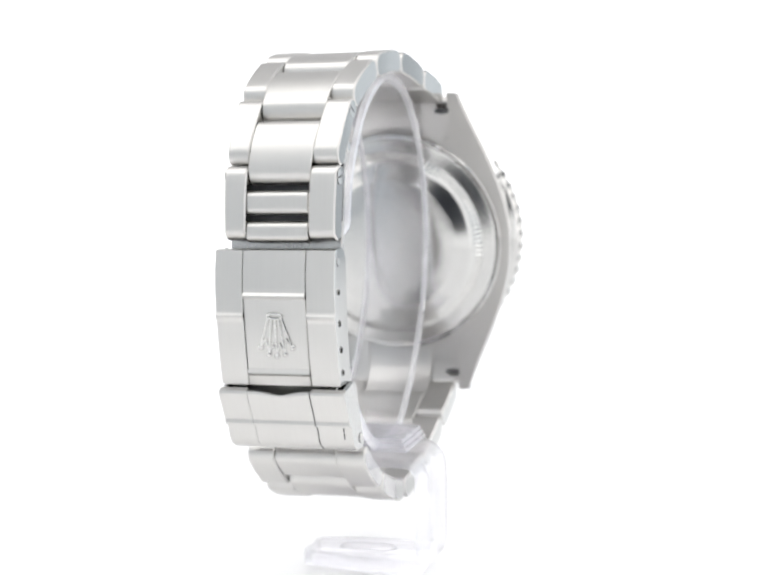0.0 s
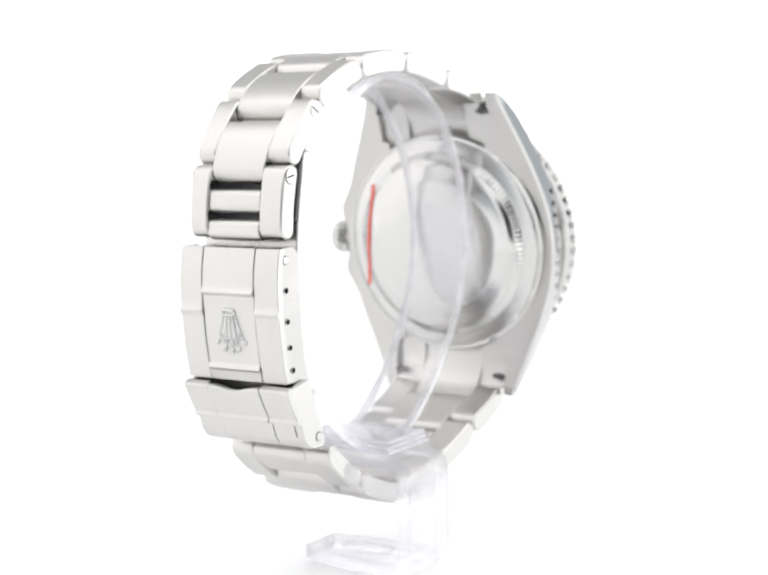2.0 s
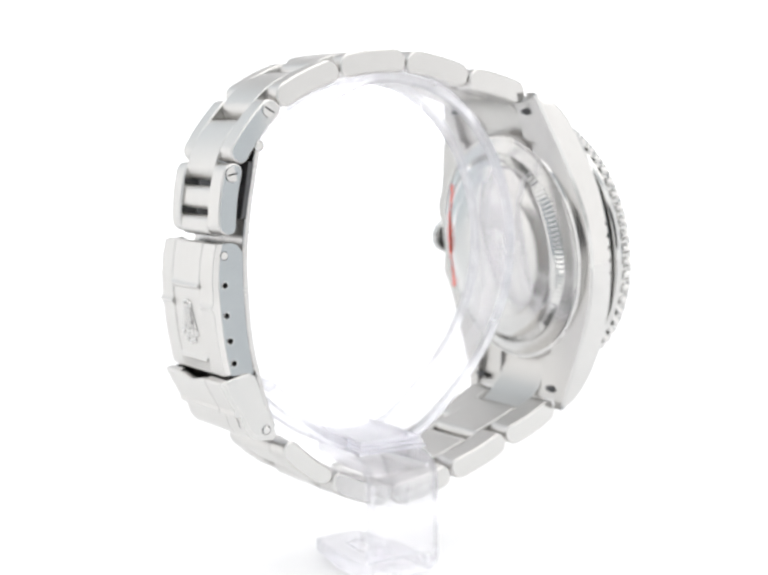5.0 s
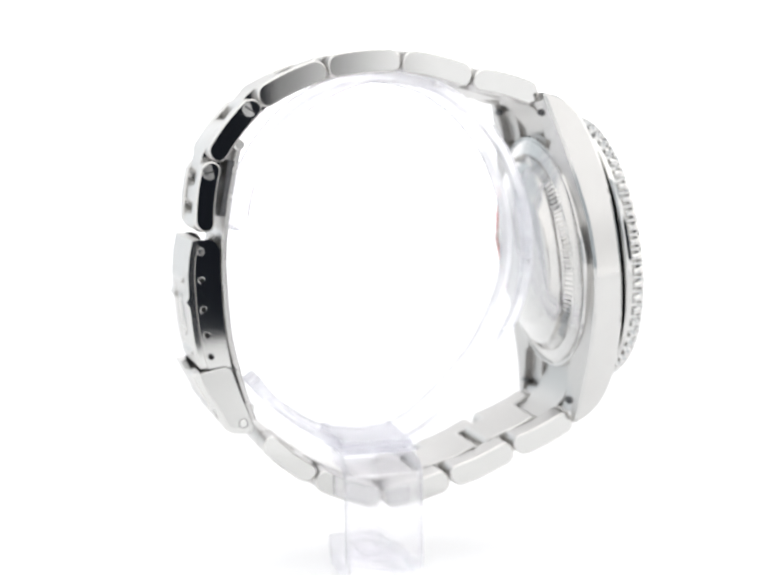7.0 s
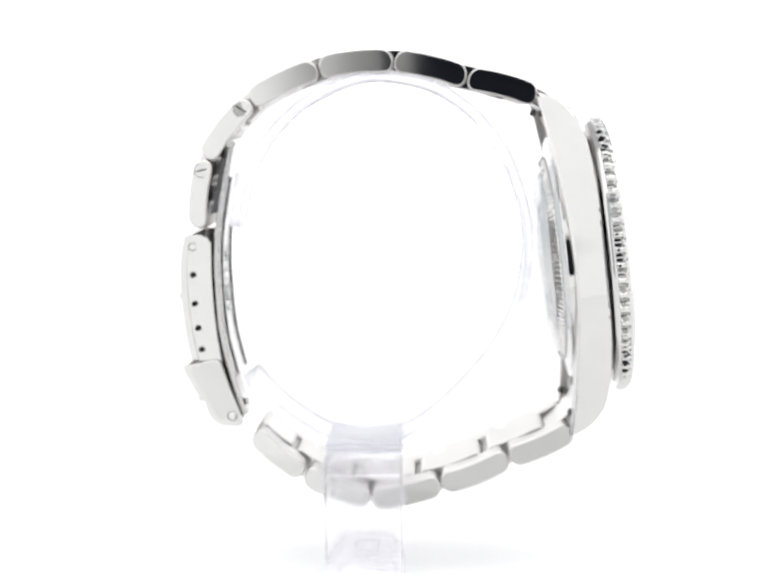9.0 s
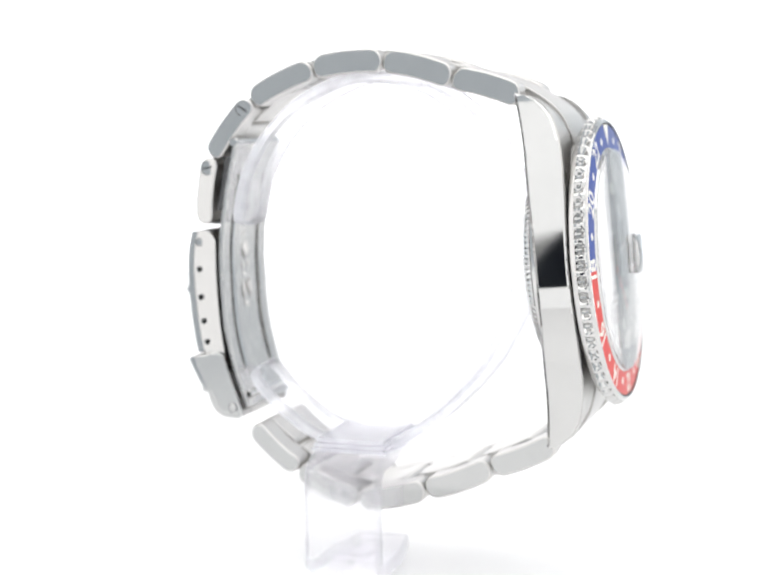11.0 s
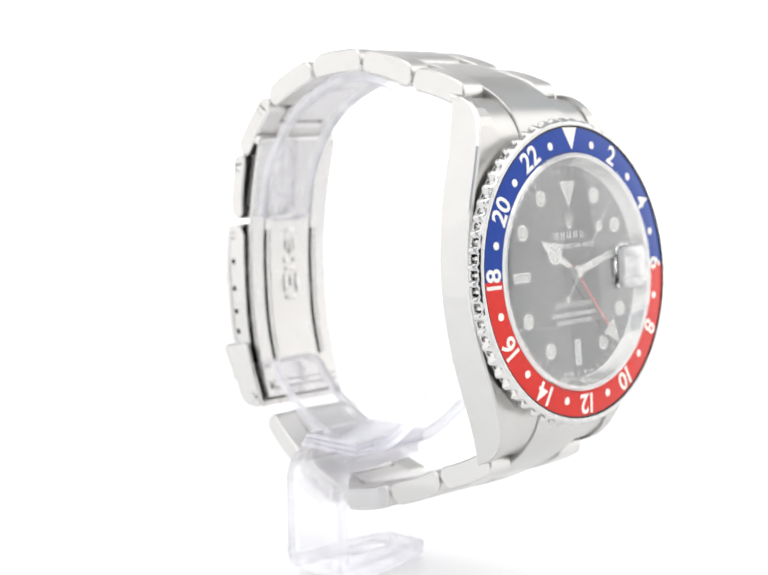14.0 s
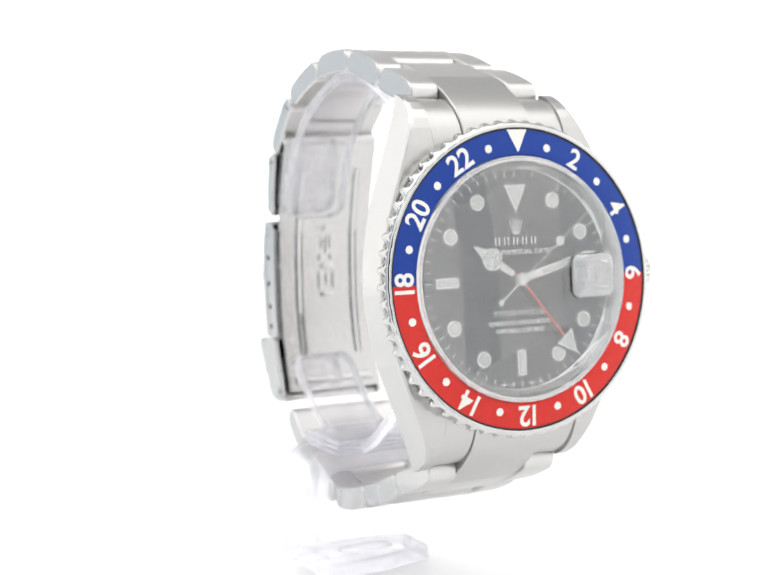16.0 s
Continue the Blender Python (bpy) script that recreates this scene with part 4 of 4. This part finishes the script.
def pointers(watch):
    # broad hour pointer with a round lume field
    bm = bmesh.new()
    solid(bm, [(-0.38, -1.2), (0.38, -1.2), (0.5, 3.6), (-0.5, 3.6)], 0, 0.14, 0.05)
    solid(bm, circle(0, 5.0, 1.55, 28), 0, 0.16, 0.06)
    solid(bm, [(-0.8, 6.2), (0.8, 6.2), (0.12, 8.3), (-0.12, 8.3)], 0, 0.15, 0.05)
    ho = hand_ob("hour_pointer", bm, POLISHED, watch, DIAL + 0.45, -57.0, "polished steel hour pointer with pale round field")
    bm = bmesh.new()
    for k in range(3):
        a0 = math.radians(90 + 120 * k)
        loop = [(0.12 * math.cos(a0 + 1.05), 5.0 + 0.12 * math.sin(a0 + 1.05))]
        for j in range(9):
            a = a0 + 0.13 + (2.094 - 0.26) * j / 8
            loop.append((1.25 * math.cos(a), 5.0 + 1.25 * math.sin(a)))
        solid(bm, loop, 0.1, 0.19)
    part("lume_field", bm, LUME, ho)
    # 24-hour pointer, red with a triangle
    bm = bmesh.new()
    solid(bm, [(-0.14, -1.0), (0.14, -1.0), (0.14, 10.0), (-0.14, 10.0)], 0, 0.1, 0.03)
    gm = hand_ob("red_pointer", bm, HAND_RED, watch, DIAL + 0.75, 140.5, "slim red twenty-four hour pointer")
    bm = bmesh.new()
    solid(bm, [(-1.6, 10.0), (1.6, 10.0), (0, 13.4)], 0, 0.12, 0.05)
    part("pointer_triangle", bm, POLISHED, gm)
    bm = bmesh.new()
    solid(bm, [(-1.2, 10.22), (1.2, 10.22), (0, 12.8)], 0.1, 0.15)
    part("lume_field", bm, LUME, gm)
    # minute pointer
    bm = bmesh.new()
    solid(bm, [(-0.4, -1.2), (0.4, -1.2), (0.6, 3.0), (0.6, 10.5), (0, 12.4), (-0.6, 10.5), (-0.6, 3.0)], 0, 0.12, 0.05)
    mi = hand_ob("minute_pointer", bm, POLISHED, watch, DIAL + 1.0, 75.0, "polished steel minute pointer")
    bm = bmesh.new()
    solid(bm, [(-0.34, 3.3), (0.34, 3.3), (0.34, 10.3), (0, 11.3), (-0.34, 10.3)], 0.1, 0.15)
    part("lume_field", bm, LUME, mi)
    # seconds pointer, which runs
    bm = bmesh.new()
    solid(bm, [(-0.1, -4.6), (0.1, -4.6), (0.07, 13.4), (-0.07, 13.4)], 0, 0.08, 0.02)
    solid(bm, circle(0, 7.6, 0.72, 22), 0, 0.1, 0.04)
    solid(bm, circle(0, -4.6, 0.48, 18), 0, 0.09, 0.03)
    solid(bm, circle(0, 0, 0.75, 22), 0, 0.16, 0.06)
    se = hand_ob("seconds_pointer", bm, POLISHED, watch, DIAL + 1.32, 0, "thin polished running seconds pointer")
    bm = bmesh.new()
    solid(bm, circle(0, 7.6, 0.55, 20), 0.08, 0.13)
    part("lume_field", bm, LUME, se)
    bm = bmesh.new()
    solid(bm, circle(0, 0, 0.95, 24), DIAL, DIAL + 1.3, 0.1)
    part("centre_post", bm, POLISHED, watch)
    return se


def crystal(watch):
    bm = bmesh.new()
    lathe(bm, [(0.01, 1.05), (15.3, 1.05), (15.65, 0.9), (15.75, 0.7), (15.75, 0.5), (15.6, 0.42), (0.01, 0.42)], 96)
    bmesh.ops.remove_doubles(bm, verts=bm.verts, dist=0.02)
    cr = part("crystal", bm, SAPPHIRE, watch, "flat clear sapphire crystal")
    # magnifier over the date
    bm = bmesh.new()
    loop = []
    for cx, cy, a0 in ((12.2, 1.6, 0), (8.0, 1.6, 90), (8.0, -1.6, 180), (12.2, -1.6, 270)):
        for k in range(7):
            a = radians(a0 + 15 * k)
            loop.append((cx + 1.3 * math.cos(a), cy + 1.3 * math.sin(a)))
    c = Vector((10.1, 0))
    rings = []
    for s, z in ((1.0, 1.07), (1.0, 1.45), (0.96, 1.6), (0.75, 1.78), (0.45, 1.92), (0.15, 1.97)):
        rings.append([bm.verts.new((c.x + (x - c.x) * s, y * s, z)) for x, y in loop])
    n = len(loop)
    for a, b in zip(rings, rings[1:]):
        for i in range(n):
            bm.faces.new((a[i], a[(i + 1) % n], b[(i + 1) % n], b[i]))
    bm.faces.new(rings[0][::-1])
    bm.faces.new(rings[-1])
    part("magnifier", bm, COATED, cr, "raised rounded date magnifier")
    return cr


def wristwatch():
    w = tagged(new("wristwatch"), "steel wristwatch with blue and red bezel and link bracelet", "watch")
    case(w)
    bezel(w)
    dial(w)
    se = pointers(w)
    crystal(w)
    bracelet(w)
    clasp(w)
    return w, se


# ---- clear holder; x as the watch, y straight up, z level ----
def strip(bm, pts, thick, z0, z1, cham=0.25, ends=0.0):
    """A bent strip: a run of (x, y) points with thickness, drawn out along z."""
    a, b = [], []
    n = len(pts)
    for i, p in enumerate(pts):
        t = (Vector(pts[min(n - 1, i + 1)]) - Vector(pts[max(0, i - 1)])).normalized()
        q = Vector((-t.y, t.x)) * thick / 2
        a.append(tuple(Vector(p) + q))
        b.append(tuple(Vector(p) - q))
    loop = a + b[::-1]
    inner = offset_loop(loop, cham)
    rings = []
    run = [0.0]
    for p, q in zip(pts, pts[1:]):
        run.append(run[-1] + math.dist(p, q))

    def inset(i):
        # rounded corners at both ends of the strip
        j = i if i < n else 2 * n - 1 - i
        d = min(run[j], run[-1] - run[j])
        return ends - math.sqrt(max(0.0, ends * ends - (ends - d) ** 2)) if d < ends else 0.0
    for lp, z, sg in ((inner, z0, 1), (loop, z0 + cham, 1), (loop, z1 - cham, -1), (inner, z1, -1)):
        rings.append([bm.verts.new((x, y, z + sg * inset(i))) for i, (x, y) in enumerate(lp)])
    m = len(loop)
    for k, (u, v) in enumerate(zip(rings, rings[1:])):
        for i in range(m):
            f = bm.faces.new((u[i], u[(i + 1) % m], v[(i + 1) % m], v[i]))
            f.material_index = 1 if k != 1 or i in (n - 1, m - 1) else 0
    for ring, rev in ((rings[0], True), (rings[-1], False)):
        for i in range(n - 1):
            q = (ring[i], ring[i + 1], ring[m - 2 - i], ring[m - 1 - i])
            f = bm.faces.new(q[::-1] if rev else q)
            f.material_index = 1
    return bm


def holder():
    h = tagged(new("watch_holder"), "clear acrylic watch holder with open ring", "watch stand")
    # the open ring, leaning with the watch
    lean = Matrix.Rotation(radians(-5.77), 4, "X")
    line = [(10, -55.6), (14.6, -54.3), (18.7, -52.4), (23.4, -48.6), (27.4, -43.0), (29.9, -34.3), (28.2, -26.0), (24.7, -20.6), (19.9, -16.6),
            (13.8, -13.8), (5, -12.4), (-4.2, -14.0), (-11.2, -17.8), (-15.9, -21.9), (-21.1, -28.3), (-24.1, -34), (-24.5, -40), (-22.5, -46),
            (-19.0, -50.6), (-15.4, -53.9), (-11.9, -56.1)]
    pts = [(-z, y) for y, z in smooth_run(line, 6)]
    bm = bmesh.new()
    strip(bm, pts, 1.9, -6.9, 3.4, 0.5, 2.2)
    turn = Matrix(((0, 0, 1, 0), (0, 1, 0, 0), (-1, 0, 0, 0), (0, 0, 0, 1)))
    bmesh.ops.transform(bm, matrix=lean @ turn, verts=bm.verts)
    part("ring", bm, [ACRYLIC_RING, ACRYLIC_EDGE], h, "clear bent acrylic ring", 40)
    # hub of stepped plates
    for k in range(1, 4):
        bm = bmesh.new()
        y = -28.95 + 0.66 * k
        w = 5.95 - 0.25 * k
        solid(bm, [(-10.5 - 0.3 * (3 - k), -37.4 - w), (4.2, -37.4 - w), (4.2, -37.4 + w), (-10.5 - 0.3 * (3 - k), -37.4 + w)], 0, 0.5, 0.1)
        bm.normal_update()
        for f in bm.faces:
            f.material_index = 0 if abs(f.normal.z) > 0.9 else 1
        bmesh.ops.transform(bm, matrix=Matrix(((1, 0, 0, 0), (0, 0, 1, y), (0, 1, 0, 0), (0, 0, 0, 1))), verts=bm.verts)
        part("hub_plate", bm, [ACRYLIC, ACRYLIC_EDGE], h)
    # bracket: arm, upright and foot from one bent strip
    run = [(4.6, -29.6), (-6, -29.6), (-10.6, -29.6)]
    for k in range(1, 8):
        a = radians(90 + 90 * k / 7)
        run.append((-10.6 + 2.9 * math.cos(a), -32.5 + 2.9 * math.sin(a)))
    run += [(-13.5, -38), (-13.5, -43.6)]
    for k in range(1, 6):
        a = radians(180 + 90 * k / 5)
        run.append((-11.6 + 1.9 * math.cos(a), -43.8 + 1.9 * math.sin(a)))
    run += [(-4, -45.7), (5.4, -45.7)]
    bm = bmesh.new()
    strip(bm, run, 2.3, -43.1, -31.7, 0.35, 1.8)
    part("bracket", bm, [ACRYLIC, ACRYLIC_FOOT], h, "clear bent bracket with a flat foot", 40)
    # long moulded slot on the foot
    bm = bmesh.new()
    rows = []
    for k in range(40):
        a = 2 * math.pi * k / 40
        ox, oz = 1.9 * math.cos(a) + math.copysign(2.6, math.cos(a)), 1.9 * math.sin(a)
        rows.append([bm.verts.new((-3.6 + ox * q, -44.5 + up, -37.4 + oz * q)) for q, up in ((1.0, -0.06), (0.97, 0.06), (0.9, 0.06), (0.87, -0.06))])
    for u, v in zip(rows, rows[1:] + rows[:1]):
        for i in range(4):
            bm.faces.new((u[i], v[i], v[(i + 1) % 4], u[(i + 1) % 4]))
    part("foot_slot", bm, ACRYLIC_FOOT, h, "moulded slot in the clear foot", 40)
    for piece in h.children:
        piece.visible_shadow = False
    return h


light_box()
TURN = turntable()
WATCH, SECONDS_POINTER = wristwatch()
HOLDER = holder()


def motions():
    watch0 = pose(0.00728, 0.03556, HUB - 0.02401, 84.238, 0.861, 163.459)
    holder0 = pose(0.00728, 0.03556, HUB - 0.02401, 90.0, 0.0, 163.459)
    rows_w, rows_h, rows_t, rows_s = [], [], [], []
    for k in range(33):
        t = k * 0.5
        spin = pose(0, 0, 0, 0, 0, RATE * t)
        rows_w.append((t, spin @ watch0))
        rows_h.append((t, spin @ holder0))
        rows_t.append((t, spin))
        rows_s.append((t, pose(0, 0, (DIAL + 1.32) * S, 0, 0, -(51.6 + 6.0 * (t - 16.0)))))
    walk(WATCH, rows_w)
    walk(HOLDER, rows_h)
    walk(TURN, rows_t)
    walk(SECONDS_POINTER, rows_s)


motions()
